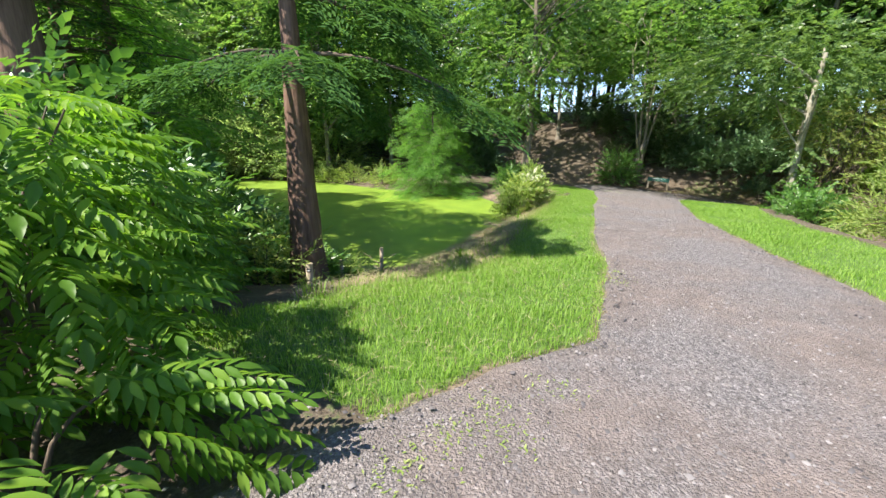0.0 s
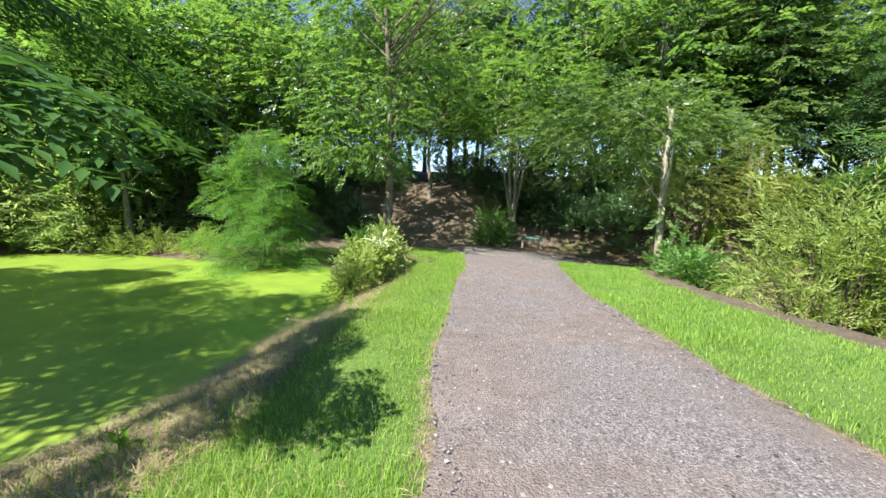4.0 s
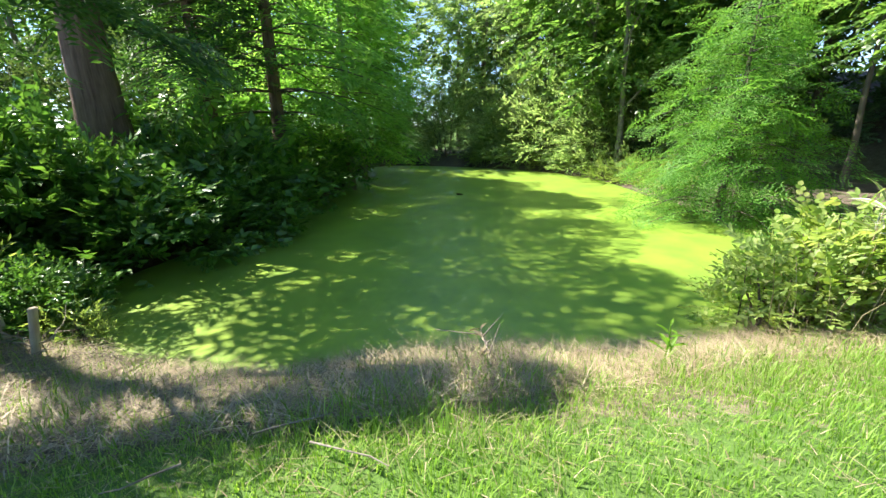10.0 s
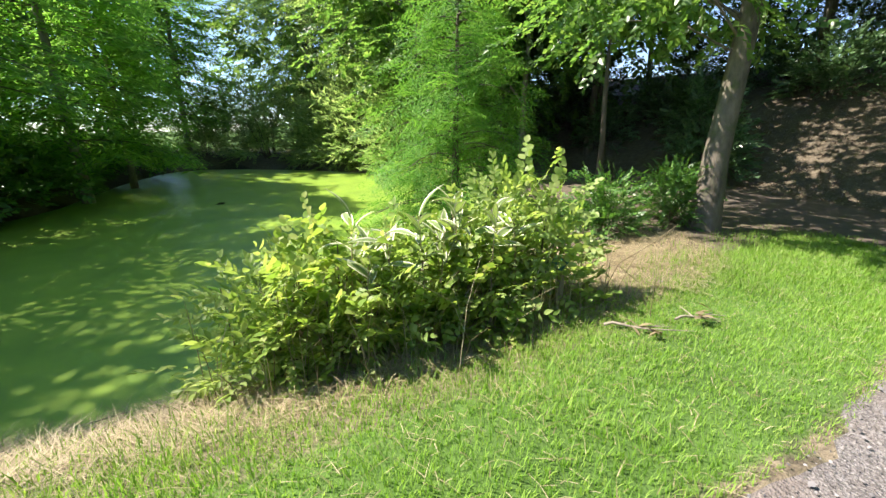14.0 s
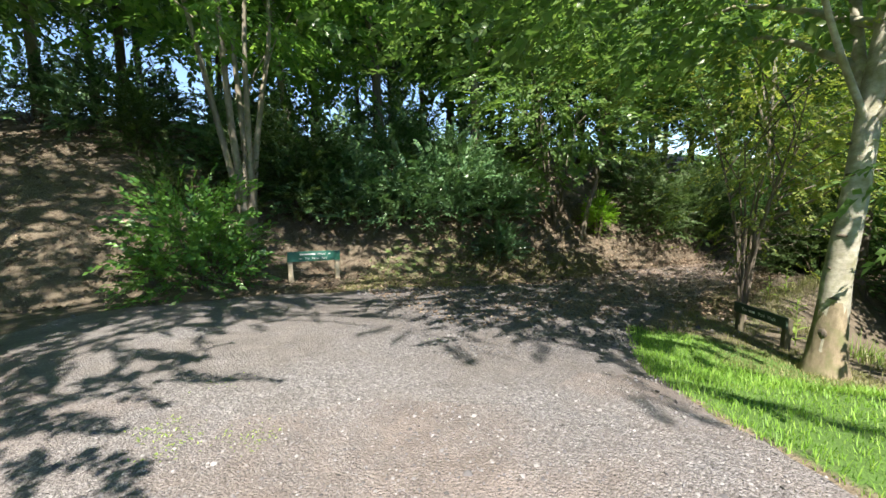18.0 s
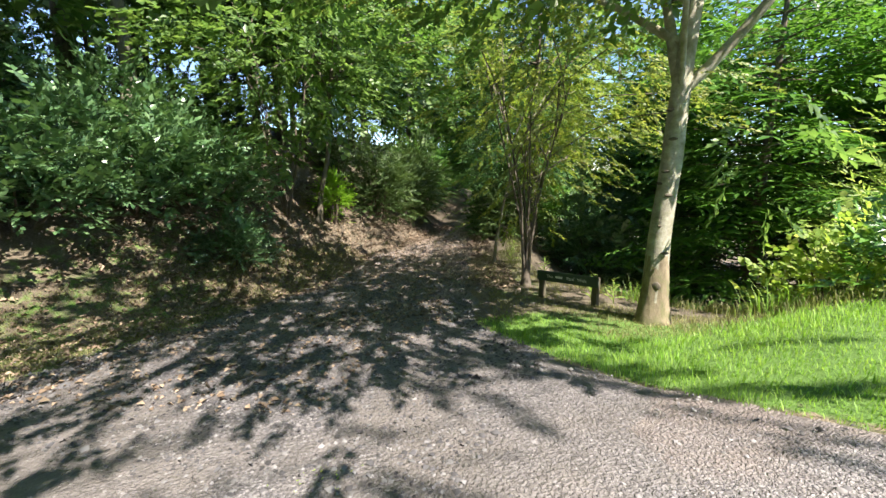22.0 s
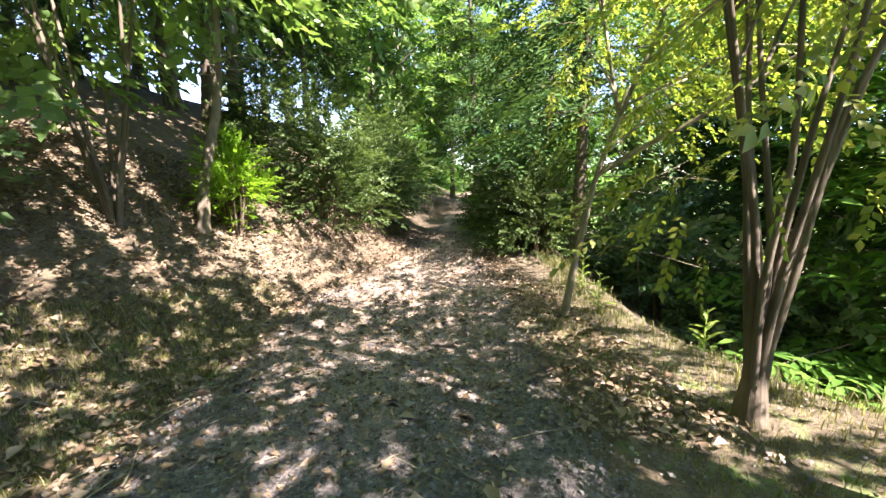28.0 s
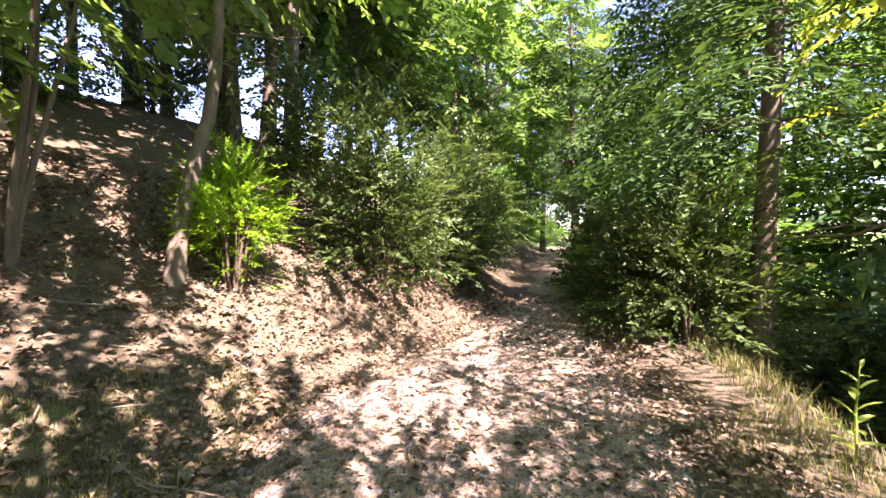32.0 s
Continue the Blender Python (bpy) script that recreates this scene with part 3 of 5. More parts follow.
def ribbon(name, a, b, n, m, lift, label, ragged=0.05, seed=1, material=None):
    r = np.random.default_rng(seed)
    a, b = resample(a, n), resample(b, n)
    w = np.linalg.norm(b - a, axis=1)[:, None]
    a = a + (a - b) / w * np.convolve(r.normal(0, ragged, n + 4), np.ones(5) / 2.2, "valid")[:, None]
    b = b + (b - a) / w * np.convolve(r.normal(0, ragged, n + 4), np.ones(5) / 2.2, "valid")[:, None]
    u = np.linspace(0, 1, m)[None, :, None]
    P = a[:, None, :] * (1 - u) + b[:, None, :] * u
    Z = height(P[..., 0], P[..., 1]) + lift * np.minimum(1, 8 * np.minimum(u, 1 - u))[..., 0]
    i, j = np.meshgrid(np.arange(n - 1), np.arange(m - 1), indexing="ij")
    F = np.stack([i * m + j, (i + 1) * m + j, (i + 1) * m + j + 1, i * m + j + 1], -1).reshape(-1, 4)
    me = mesh_np(name, np.concatenate([P, Z[..., None]], -1).reshape(-1, 3), F[:, ::-1], material or M_GRAVEL, True)
    tagged(new(name, me), label, "path", kind="structure")


def build_paths():
    left = np.concatenate([LEFT, [(7.8, 23.8), (8.6, 25.4), (9.6, 26.0)]])
    right = RIGHT[:10]
    ribbon("path", left, np.concatenate([right, [(11.9, 18.0), (12.6, 19.5), (12.9, 21.5), (12.2, 24.0)]]), 260, 34, 0.03, "compacted grey-brown gravel footpath with grassy edges")
    north = np.concatenate([[(8.4, 25.6), (9.6, 26.0), (11.5, 25.2)], NORTH[6:]])
    south = np.concatenate([[(8.3, 22.5), (8.9, 20.0), (10.2, 17.8)], RIGHT[10:]])
    ribbon("path_east", north, south, 420, 34, 0.036, "shaded gravel footpath strewn with fallen leaves", 0.09, 2, M_SHADED_DIRT)
    ribbon("path_north", np.concatenate([NORTH[:4], [(8.2, 27.2)]]), np.array([(-7, 29.5), (-1, 28.2), (3, 26.6), (5.6, 24.4), (7.0, 22.9)]), 70, 16, 0.026, "earthen side path under the trees, shade put into its dark colour", 0.08, 3, M_SHADED_EARTH)


def build_pond():
    p = resample(np.concatenate([POND, POND[:1]]), 160)[:-1]
    c = p.mean(0)
    rings = [c + (p - c) * s for s in (1.02, 0.96, 0.85, 0.6, 0.3, 0.02)]
    P = np.stack(rings, 1)
    n, m = P.shape[:2]
    i, j = np.meshgrid(np.arange(n), np.arange(m - 1), indexing="ij")
    k = (i + 1) % n
    F = np.stack([i * m + j, k * m + j, k * m + j + 1, i * m + j + 1], -1).reshape(-1, 4)
    V = np.concatenate([P, np.full((n, m, 1), WATER_Z)], -1).reshape(-1, 3)
    tagged(new("pond", mesh_np("pond", V, F, M_WEED, True)), "still pond covered with bright green duckweed", "pond", kind="structure")


build_ground()
build_paths()
build_pond()


# ---- trees and shrubs ----
SPRAY_BROAD = [spray(13, 0.55, 0.135, 0.085, s) for s in (1, 2, 3)]
SPRAY_ALDER = [spray(12, 0.5, 0.115, 0.09, s) for s in (4, 5, 6)]
SPRAY_FINE = [spray(18, 0.5, 0.075, 0.04, s) for s in (7, 8)]
SPRAY_HOLLY = [spray(14, 0.4, 0.085, 0.05, s) for s in (9, 10)]
SPRAY_LAUREL = [spray(9, 0.4, 0.15, 0.075, s, 65) for s in (11, 12)]
SPRAY_ROUND = [spray(9, 0.36, 0.085, 0.07, s, 70, full=True) for s in (61, 62)]
SPRAY_NETTLE = [spray(10, 0.36, 0.1, 0.045, s, 70, full=True) for s in (63, 64)]
SPRAY_LONG = [spray(14, 0.6, 0.13, 0.03, s, 40) for s in (13, 14)]
SPRAY_FEATHER = [feather(7, 0.75, 0.12, 0.03, s) for s in (15, 16)]
SPRAY_HANGING = [feather(9, 0.75, 0.12, 0.042, s, 4) for s in (65, 66)]
SPRAY_SOFT = [feather(5, 0.75, 0.13, 0.045, s, 3) for s in (67, 68)]
SPRAY_PLUME = [feather(4, 0.75, 0.2, 0.06, s, 2) for s in (19, 20)]
SPRAY_NEEDLE = [feather(3, 0.8, 0.26, 0.07, s, 2) for s in (17, 18)]


def cloud(protos, T, D, size, seed, up_jit=0.5):
    """Sprays at the places T, pointing along D."""
    r = np.random.default_rng(seed)
    up = np.array([0, 0, 1.0]) + r.normal(0, up_jit, T.shape)
    R = frames_of(D + r.normal(0, 0.12, D.shape), up)
    S = size * r.uniform(0.7, 1.3, len(T))
    which = r.integers(0, len(protos), len(T))
    return merge([scatter(p, R[which == i], T[which == i], S[which == i]) for i, p in enumerate(protos)])


def stem(points, r0, r1, sides=10, flare=0.35, rough=0.06, seed=0, n=14):
    p = resample3(np.array(points, float), n)
    t = np.linspace(0, 1, n)
    rad = r0 + (r1 - r0) * t ** 0.8 + r0 * flare * np.exp(-t * n / 1.1)
    return tube(p, rad, sides, rough, seed)


def resample3(p, n):
    s = np.concatenate([[0], np.cumsum(np.linalg.norm(np.diff(p, axis=0), axis=1))])
    u = np.linspace(0, s[-1], n)
    q = np.stack([np.interp(u, s, p[:, k]) for k in range(3)], -1)
    return q


def broad_tree(ob, H, r0, crown_z, rad, clumps, per, mats, protos, seed, lean=(0, 0), stems=1, spread=0.0, size=1.0, low=None, limbs=9, bark=None, tall=None, shift=(0, 0), line=None, r1=0.3, vase=1.0):
    """Leafy tree: trunk or several stems, limbs, and a crown of clumps of leafy twigs."""
    r = np.random.default_rng(seed)
    tops = []
    for s in range(stems):
        a = 2 * np.pi * s / max(stems, 1) + r.uniform(-0.4, 0.4)
        ox, oy = (np.cos(a), np.sin(a)) if stems > 1 else (0, 0)
        h = H * (0.72 if stems == 1 else r.uniform(0.55, 0.8))
        pts = [(ox * r0 * 1.1, oy * r0 * 1.1, -0.35)]
        for k in (0.03, 0.14, 0.3, 0.6, 1.0):
            out = spread * k ** vase * h
            pts.append((ox * (r0 + out) + lean[0] * k * h + r.normal(0, 0.035) * h * k * 0.6, oy * (r0 + out) + lean[1] * k * h + r.normal(0, 0.035) * h * k * 0.6, k * h))
        if line is not None:
            pts = line
        V, F = stem(pts, r0, r0 * r1, 12, 0.45 if stems == 1 else 0.2, 0.07, seed + s)
        part("trunk" if stems == 1 else "stem", mesh_np("trunk", V, F, bark or M_BARK, True), ob)
        tops.append(np.array(pts))
    # clump centres in an uneven egg
    d = unit(r.normal(0, 1, (clumps, 3)))
    rr = r.uniform(0.35, 1.0, clumps) ** 0.6
    half = (tall or (H - crown_z)) / 2
    C = d * rr[:, None] * np.array([rad, rad, half]) + np.array([lean[0] * H * 0.7 + shift[0], lean[1] * H * 0.7 + shift[1], crown_z + half])
    C[:, :2] *= (0.75 + 0.5 * r.random(clumps))[:, None]
    if low is not None:
        C = np.concatenate([C, low])
    for i, c in enumerate(C[:limbs]):
        tp = tops[i % len(tops)]
        k = np.clip((c[2] - half * 0.5) / tp[-1][2], 0.3, 0.92)
        st = np.array([np.interp(k * tp[-1][2], tp[:, 2], tp[:, a]) for a in range(3)])
        mid = (st + c) / 2 + np.array([0, 0, 0.12 * np.linalg.norm(c - st)])
        V, F = tube(resample3(np.array([st, mid, c]), 6), np.linspace(min(r0 * 0.38, 0.06), 0.01, 6), 6, 0.05, i)
        part("limb", mesh_np("limb", V, F, bark or M_BARK, True), ob)
    n = len(C) * per
    cc = np.repeat(C, per, 0)
    off = r.normal(0, 1, (n, 3)) * np.array([0.5, 0.5, 0.3]) * (0.55 + 0.11 * rad)
    T = cc + off
    D = unit(off * np.array([1, 1, 0.35]) + 0.6 * unit(cc - np.array([0, 0, crown_z + half])) * np.array([1, 1, 0.2]) + np.array([0, 0, -0.12]))
    V, F = cloud(protos, T, D, size, seed + 50)
    part("crown", mesh_np("crown", V, F, mats), ob)
    return ob


def conifer(ob, H, r0, z0, reach, mats, protos, seed, bark=None, droop=0.25, step=0.55, per=5, size=1.0, lean=(0, 0), tip=0.15, wild=0.15, shape=0.75, pull=None):
    """Conifer: straight trunk with whorls of drooping boughs that carry flat sprays."""
    r = np.random.default_rng(seed)
    V, F = stem([(0, 0, -0.4), (0, 0, 0.05), (lean[0] * H * 0.5, lean[1] * H * 0.5, H * 0.5), (lean[0] * H, lean[1] * H, H)], r0, 0.03, 14, 0.5, 0.09, seed, 20)
    part("trunk", mesh_np("trunk", V, F, bark or M_REDBARK, True), ob)
    boughs, T, D = [], [], []
    z = z0
    while z < H * 0.97:
        f = (z - z0) / (H - z0)
        L = reach * ((1 - f) ** shape * (1 - tip) + tip) * r.uniform(0.75, 1.15)
        m = 5 if f < 0.8 else 3
        a0 = r.uniform(0, 6.28)
        for k in range(m):
            a = a0 + 6.283 * k / m + r.uniform(-0.3, 0.3)
            ln = L * r.uniform(0.8 - wild, 1.0 + wild * 0.7)
            if pull and math.cos(a - radians(pull[0])) < 0.2 and r.random() < 0.6:
                continue
            if pull:
                ln *= 1 + pull[1] * max(0.0, math.cos(a - radians(pull[0]))) ** 3
            dirn = np.array([np.cos(a), np.sin(a), 0])
            u = np.linspace(0, 1, 6)[:, None]
            pts = np.array([lean[0] * z, lean[1] * z, z]) + dirn * u * ln + np.array([0, 0, 1]) * (0.12 * u - droop * u * u) * ln
            boughs.append(tube(pts, np.linspace(max(0.02, r0 * 0.13), 0.006, 6), 5, 0, 1))
            kk = int(per * max(ln, 0.6) / 1.0) + 2
            uu = r.uniform(0.18, 1.0, kk) ** 0.8
            side = r.choice([-1, 1], kk)
            pos = np.stack([np.interp(uu, u[:, 0], pts[:, c]) for c in range(3)], -1)
            T.append(pos)
            perp = np.array([-dirn[1], dirn[0], 0])
            D.append(dirn * 0.8 + perp * side[:, None] * r.uniform(0.3, 1.0, kk)[:, None] + np.array([0, 0, -1]) * (droop * 0.9) * r.uniform(0.5, 1.6, kk)[:, None])
        z += step * r.uniform(0.7, 1.3)
    V, F = merge(boughs)
    part("branchwork", mesh_np("branchwork", V, F, M_TWIG, True), ob)["kind"] = "stuff"
    T, D = np.concatenate(T), np.concatenate(D)
    V, F = cloud(protos, T, D, size, seed + 9, 0.18)
    part("crown", mesh_np("crown", V, F, mats), ob)
    return ob


def plumed_tree(ob, H, r0, reach, boughs, per, mats, protos, seed, size, bark):
    """Bushy tree down to the water: arms at all heights, each ending in a rounded feathery plume."""
    r = np.random.default_rng(seed)
    V, F = stem([(0, 0, -0.5), (0.02, 0, 0.1), (0.1, -0.06, H * 0.5), (0.05, 0.1, H)], r0, 0.02, 12, 0.5, 0.08, seed, 16)
    part("trunk", mesh_np("trunk", V, F, bark, True), ob)
    T, D = [], []
    for k in range(boughs):
        f = (k + r.uniform(0.1, 0.9)) / boughs
        z = 0.15 + (H - 0.4) * f ** 1.25
        a = k * 2.4 + r.uniform(-0.5, 0.5)
        ln = reach * (1.0 - 0.72 * f ** 1.6) * r.uniform(0.55, 1.12)
        d = np.array([math.cos(a), math.sin(a), 0])
        u = np.linspace(0, 1, 6)[:, None]
        pts = np.array([0.1 * f, 0, z]) + d * u * ln + np.array([0, 0, 1]) * (0.35 * u - 0.42 * u * u) * ln
        part("limb", mesh_np("limb", *tube(pts, np.linspace(0.022, 0.006, 6), 5, 0, 1), bark, True), ob)
        n = int(per * (0.5 + ln))
        q = pts[-1] - d * r.uniform(0, 0.75, n)[:, None] * ln + r.normal(0, 1, (n, 3)) * np.array([0.2, 0.2, 0.13]) * (0.6 + 0.4 * ln)
        T.append(q)
        D.append(d * 0.7 + (q - pts[3]) * 0.9 + r.normal(0, 0.3, (n, 3)) + np.array([0, 0, -0.1]))
    T, D = np.concatenate(T), np.concatenate(D)
    T[:, 2] = np.maximum(T[:, 2], 0.05)
    part("crown", mesh_np("crown", *cloud(protos, T, D, size, seed + 9, 0.35), mats), ob)
    return ob


def shrub(ob, rx, ry, h, n, mats, protos, seed, size=1.0, stems=7, base=0.0, bark=None, arch=0.0):
    """Bush: stems from one foot and leafy twigs through an uneven dome."""
    r = np.random.default_rng(seed)
    pcs, C = [], []
    for s in range(stems):
        a, q = r.uniform(0, 6.28), r.uniform(0.25, 0.95)
        top = np.array([np.cos(a) * rx * q, np.sin(a) * ry * q, h * np.sqrt(max(0.15, 1 - q * q)) * r.uniform(0.75, 1.05)])
        foot = np.array([np.cos(a) * rx * 0.12, np.sin(a) * ry * 0.12, -0.12])
        mid = foot * 0.4 + top * 0.6 + np.array([0, 0, h * (0.12 + arch)])
        if arch:
            top = top * np.array([1.25, 1.25, 0.8])
        pcs.append(tube(resample3(np.array([foot, mid, top]), 6), np.linspace(0.013 + 0.008 * h, 0.004, 6), 5, 0.05, s))
        C.append(resample3(np.array([foot, mid, top]), 6)[2:])
    for V, F in pcs:
        part("stem", mesh_np("stem", V, F, bark or M_TWIG, True), ob)
    d = unit(r.normal(0, 1, (n, 3)))
    d[:, 2] = np.abs(d[:, 2])
    q = r.uniform(0.3, 1.0, n) ** 0.5 * (1 + 0.22 * np.sin(d[:, 0] * 5 + seed) * np.cos(d[:, 1] * 4 + seed * 2))
    T = d * q[:, None] * np.array([rx, ry, h - base])
    T[:, 2] += base
    near = np.concatenate(C)
    k = r.random(n) < 0.3
    T[k] = near[r.integers(0, len(near), k.sum())] + r.normal(0, 0.12, (k.sum(), 3))
    D = d * np.array([1, 1, 0.5]) + r.normal(0, 0.35, (n, 3)) + np.array([0, 0, 0.1 - arch])
    V, F = cloud(protos, T, D, size, seed + 3)
    part("foliage", mesh_np("foliage", V, F, mats), ob)
    return ob


def place(name, x, y, label, category, group="", rz=0.0, dz=0.0):
    return thing(name, x, y, hz(x, y) + dz, label, category, group, "", rz)


def copies(ob, spots, seed, lo=0.8, hi=1.2):
    r = np.random.default_rng(seed)
    for x, y in spots:
        s = r.uniform(lo, hi)
        copy_thing(ob, pose(x, y, hz(x, y), r.uniform(-3, 3), r.uniform(-3, 3), r.uniform(0, 360)) @ Matrix.Scale(s, 4))


# redwood beside the pond, and the large one on the west bank
conifer(place("redwood_tree", -2.32, 6.63, "tall redwood with fibrous red-brown bark beside the pond", "tree"), 6.9, 0.32, 3.7, 2.1, M_REDWOOD, SPRAY_HANGING, 21, droop=0.4, step=0.72, per=8, size=1.05, pull=(48, 1.25), shape=1.2)
T2 = conifer(place("redwood_tree", -7.75, 8.0, "massive dark redwood trunk behind shrubs on the bank", "tree"), 15, 0.55, 6.2, 3.3, M_REDWOOD, SPRAY_PLUME, 22, droop=0.4, step=0.6, per=3.2, size=1.4, tip=0.3)
# swamp cypresses in and by the water
plumed_tree(place("swamp_cypress", -0.6, 20.7, "bushy bright green swamp cypress leaning over the pond", "tree"), 5.8, 0.13, 2.35, 74, 12, M_PLUME, SPRAY_FEATHER, 23, 0.8, M_BARK)
CY2 = conifer(place("swamp_cypress", -11.8, 15.1, "slender swamp cypress with a flared foot at the waterside", "tree"), 13, 0.17, 2.3, 2.8, M_CYPRESS, SPRAY_PLUME, 24, bark=M_PALEBARK, droop=0.3, step=0.5, per=5.2, size=1.4, wild=0.35, shape=0.6)
copies(CY2, [(-22.6, 21.6), (-14.8, 17.0)], 5, 0.85, 1.1)
conifer(place("redwood_tree", -9.0, 11.9, "redwood with feathery green boughs reaching over the pond", "tree"), 12.8, 0.26, 2.9, 3.4, M_CYPRESS, SPRAY_PLUME, 25, droop=0.32, step=0.55, per=4.6, size=1.3, wild=0.35)
# path-side trees
WEST_BOUGHS = np.random.default_rng(29).uniform((-3.4, -2.2, 3.8), (1.0, 2.8, 6.6), (22, 3))
LOW_RING = np.random.default_rng(27).uniform((-3.0, -2.6, 3.7), (0.5, 1.6, 6.8), (40, 3))
# high and south boughs: unseen, added only to shade the path and north verge
HIGH_SHADE_BOUGHS = np.random.default_rng(30).uniform((2.4, -5.2, 10), (5.6, -0.6, 14), (9, 3))
SOUTH_SHADE_BOUGHS = np.random.default_rng(28).uniform((1.3, -8.2, 9.0), (4.6, -5.0, 11.0), (13, 3))
TN = broad_tree(place("alder_tree", 4.55, 22.2, "alder with a sturdy grey-brown trunk beside the grass", "tree"), 15, 0.24, 5.6, 4.2, 150, 12, M_ALDER, SPRAY_ALDER, 31, lean=(0.02, 0.02), bark=M_ALDERBARK, size=1.15, shift=(-0.3, 1.4), low=np.concatenate([SOUTH_SHADE_BOUGHS, HIGH_SHADE_BOUGHS, WEST_BOUGHS, LOW_RING]), limbs=12)
for k, c in enumerate(np.concatenate([SOUTH_SHADE_BOUGHS, HIGH_SHADE_BOUGHS[::2], LOW_RING[::3]])):
    st = np.array([0.1, 0.1, min(0.8 * c[2], 9.0)])
    pts = resample3(np.array([st, (st + c) / 2 + [0.2 * math.sin(k), 0.2 * math.cos(k), 0.3], c]), 7)
    part("limb", mesh_np("limb", *tube(pts, np.linspace(0.028, 0.006, 7), 6, 0.05, k), M_ALDERBARK, True), TN)
broad_tree(place("hillside_tree", 9.0, 32.6, "slim tree with a pale foot on the wooded slope", "tree"), 13, 0.15, 3.4, 3.8, 75, 13, M_BROAD, SPRAY_BROAD, 32, bark=M_PALEBARK, size=1.5)
broad_tree(place("multi_stemmed_tree", 13.1, 27.2, "tree with several pale leaning stems above the sign", "tree"), 11.5, 0.105, 4.0, 4.6, 95, 14, M_ALDER, SPRAY_ALDER, 33, stems=5, spread=0.14, bark=M_PALEBARK, size=1.45)
TG = broad_tree(place("grey_barked_tree", 14.05, 16.24, "tree with a smooth pale grey knotted trunk on the lawn edge", "tree"), 7.9, 0.165, 4.0, 3.9, 430, 4, M_BROAD, SPRAY_BROAD, 34, bark=M_GREYBARK, size=0.95, limbs=6, shift=(-0.6, 2.2), low=np.array([(-0.5, -0.9, 2.4), (-0.8, -1.0, 2.8), (-0.3, -1.3, 2.2), (-1.0, -0.6, 3.0)]),
                line=[(0, 0, -0.35), (0, 0, 0.05), (0.02, 0.02, 1.0), (-0.03, -0.03, 2.1), (-0.05, -0.05, 3.2), (-0.1, -0.12, 4.6), (-0.05, -0.2, 6.4)], r1=0.42)
for k, (dx, dy, dz, r0) in enumerate(((0.32, 0.3, 2.6, 0.075), (-0.75, -1.1, 2.0, 0.07), (-0.9, 0.9, 2.4, 0.04))):
    u = np.linspace(0, 1, 8)[:, None]
    pts = np.array([-0.05, -0.05, 3.0]) + np.array([dx, dy, dz]) * u + np.array([dx, dy, 0]) * 0.5 * u * (1 - u)
    part("limb", mesh_np("limb", *tube(pts, np.linspace(r0, r0 * 0.45, 8), 10, 0.05, k), M_GREYBARK, True), TG)
for k, (zz, an) in enumerate(((0.55, 305), (1.35, 290), (1.75, 330), (2.05, 300), (2.45, 320), (2.8, 285), (1.0, 340), (1.9, 270))):
    bm = bmesh.new()
    bmesh.ops.create_uvsphere(bm, u_segments=12, v_segments=8, radius=0.036 if k else 0.06)
    bmesh.ops.scale(bm, vec=(1.5, 0.4, 0.55 if k else 1.1), verts=bm.verts)
    rr = 0.158 - 0.015 * zz
    part_bm("knot", bm, M_BARK, TG, "dark scar on the bark", pose(math.cos(radians(an)) * -rr - 0.01 * zz, math.sin(radians(an)) * -rr - 0.01 * zz, zz, 0, 0, an + 90))
part("root_flare", mesh_np("root_flare", *tube(np.array([(0, 0, -0.3), (0, 0, -0.05), (0.003, 0.003, 0.12), (0.006, 0.006, 0.32), (0.01, 0.01, 0.6), (0.012, 0.012, 0.95)]), [0.33, 0.27, 0.215, 0.184, 0.163, 0.14], 18, 0.09, 5), M_FOOT, True), TG, "brown mossy foot of the trunk")
# the last eight low clumps are added, mostly out of view, to shade the path
TB = broad_tree(place("multi_stemmed_tree", 16.66, 16.97, "small tree of many upright dark stems with yellowing leaves", "tree"), 5.1, 0.034, 2.3, 1.95, 95, 7, M_HAZE, SPRAY_FINE, 35, stems=9, spread=0.17, bark=M_BARK, size=0.95, limbs=18, shift=(-0.4, -0.6), vase=1.8, low=np.array([(-0.2, 0.5, 1.8), (0.5, 0.3, 1.6), (0.2, -0.6, 1.9), (-0.6, -0.3, 1.9), (0.9, -0.2, 1.5), (0.6, 0.6, 2.1), (-0.7, 0.4, 2.2), (-1.2, 1.0, 3.6), (-0.6, 1.4, 3.8), (-1.8, 0.6, 3.8), (-1.0, 1.8, 4.2), (-2.0, 1.4, 4.4), (-0.2, 1.9, 4.4), (-1.6, -0.2, 4.0), (-0.8, 2.4, 4.6)]))
bm = bmesh.new()
bmesh.ops.create_cone(bm, cap_ends=True, segments=16, radius1=0.14, radius2=0.06, depth=0.6)
part_bm("stump", bm, M_BARK, TB, "", pose(0, 0, 0.08))
TL_LINE = [(0, 0, -0.25), (-0.01, -0.02, 0.05), (-0.075, -0.09, 0.75), (-0.15, -0.17, 1.35), (-0.19, -0.22, 1.73), (-0.32, -0.36, 2.3), (-0.5, -0.55, 3.0), (-0.6, -0.75, 3.7)]
TL = broad_tree(place("leaning_tree", 18.97, 16.84, "thin leaning tree with bare twigs and yellowing leaves", "tree"), 4.6, 0.047, 2.1, 1.45, 70, 9, M_YELLOW, SPRAY_FINE, 36, bark=M_PALEBARK, size=0.78, line=TL_LINE, shift=(-0.35, -1.2), limbs=10)
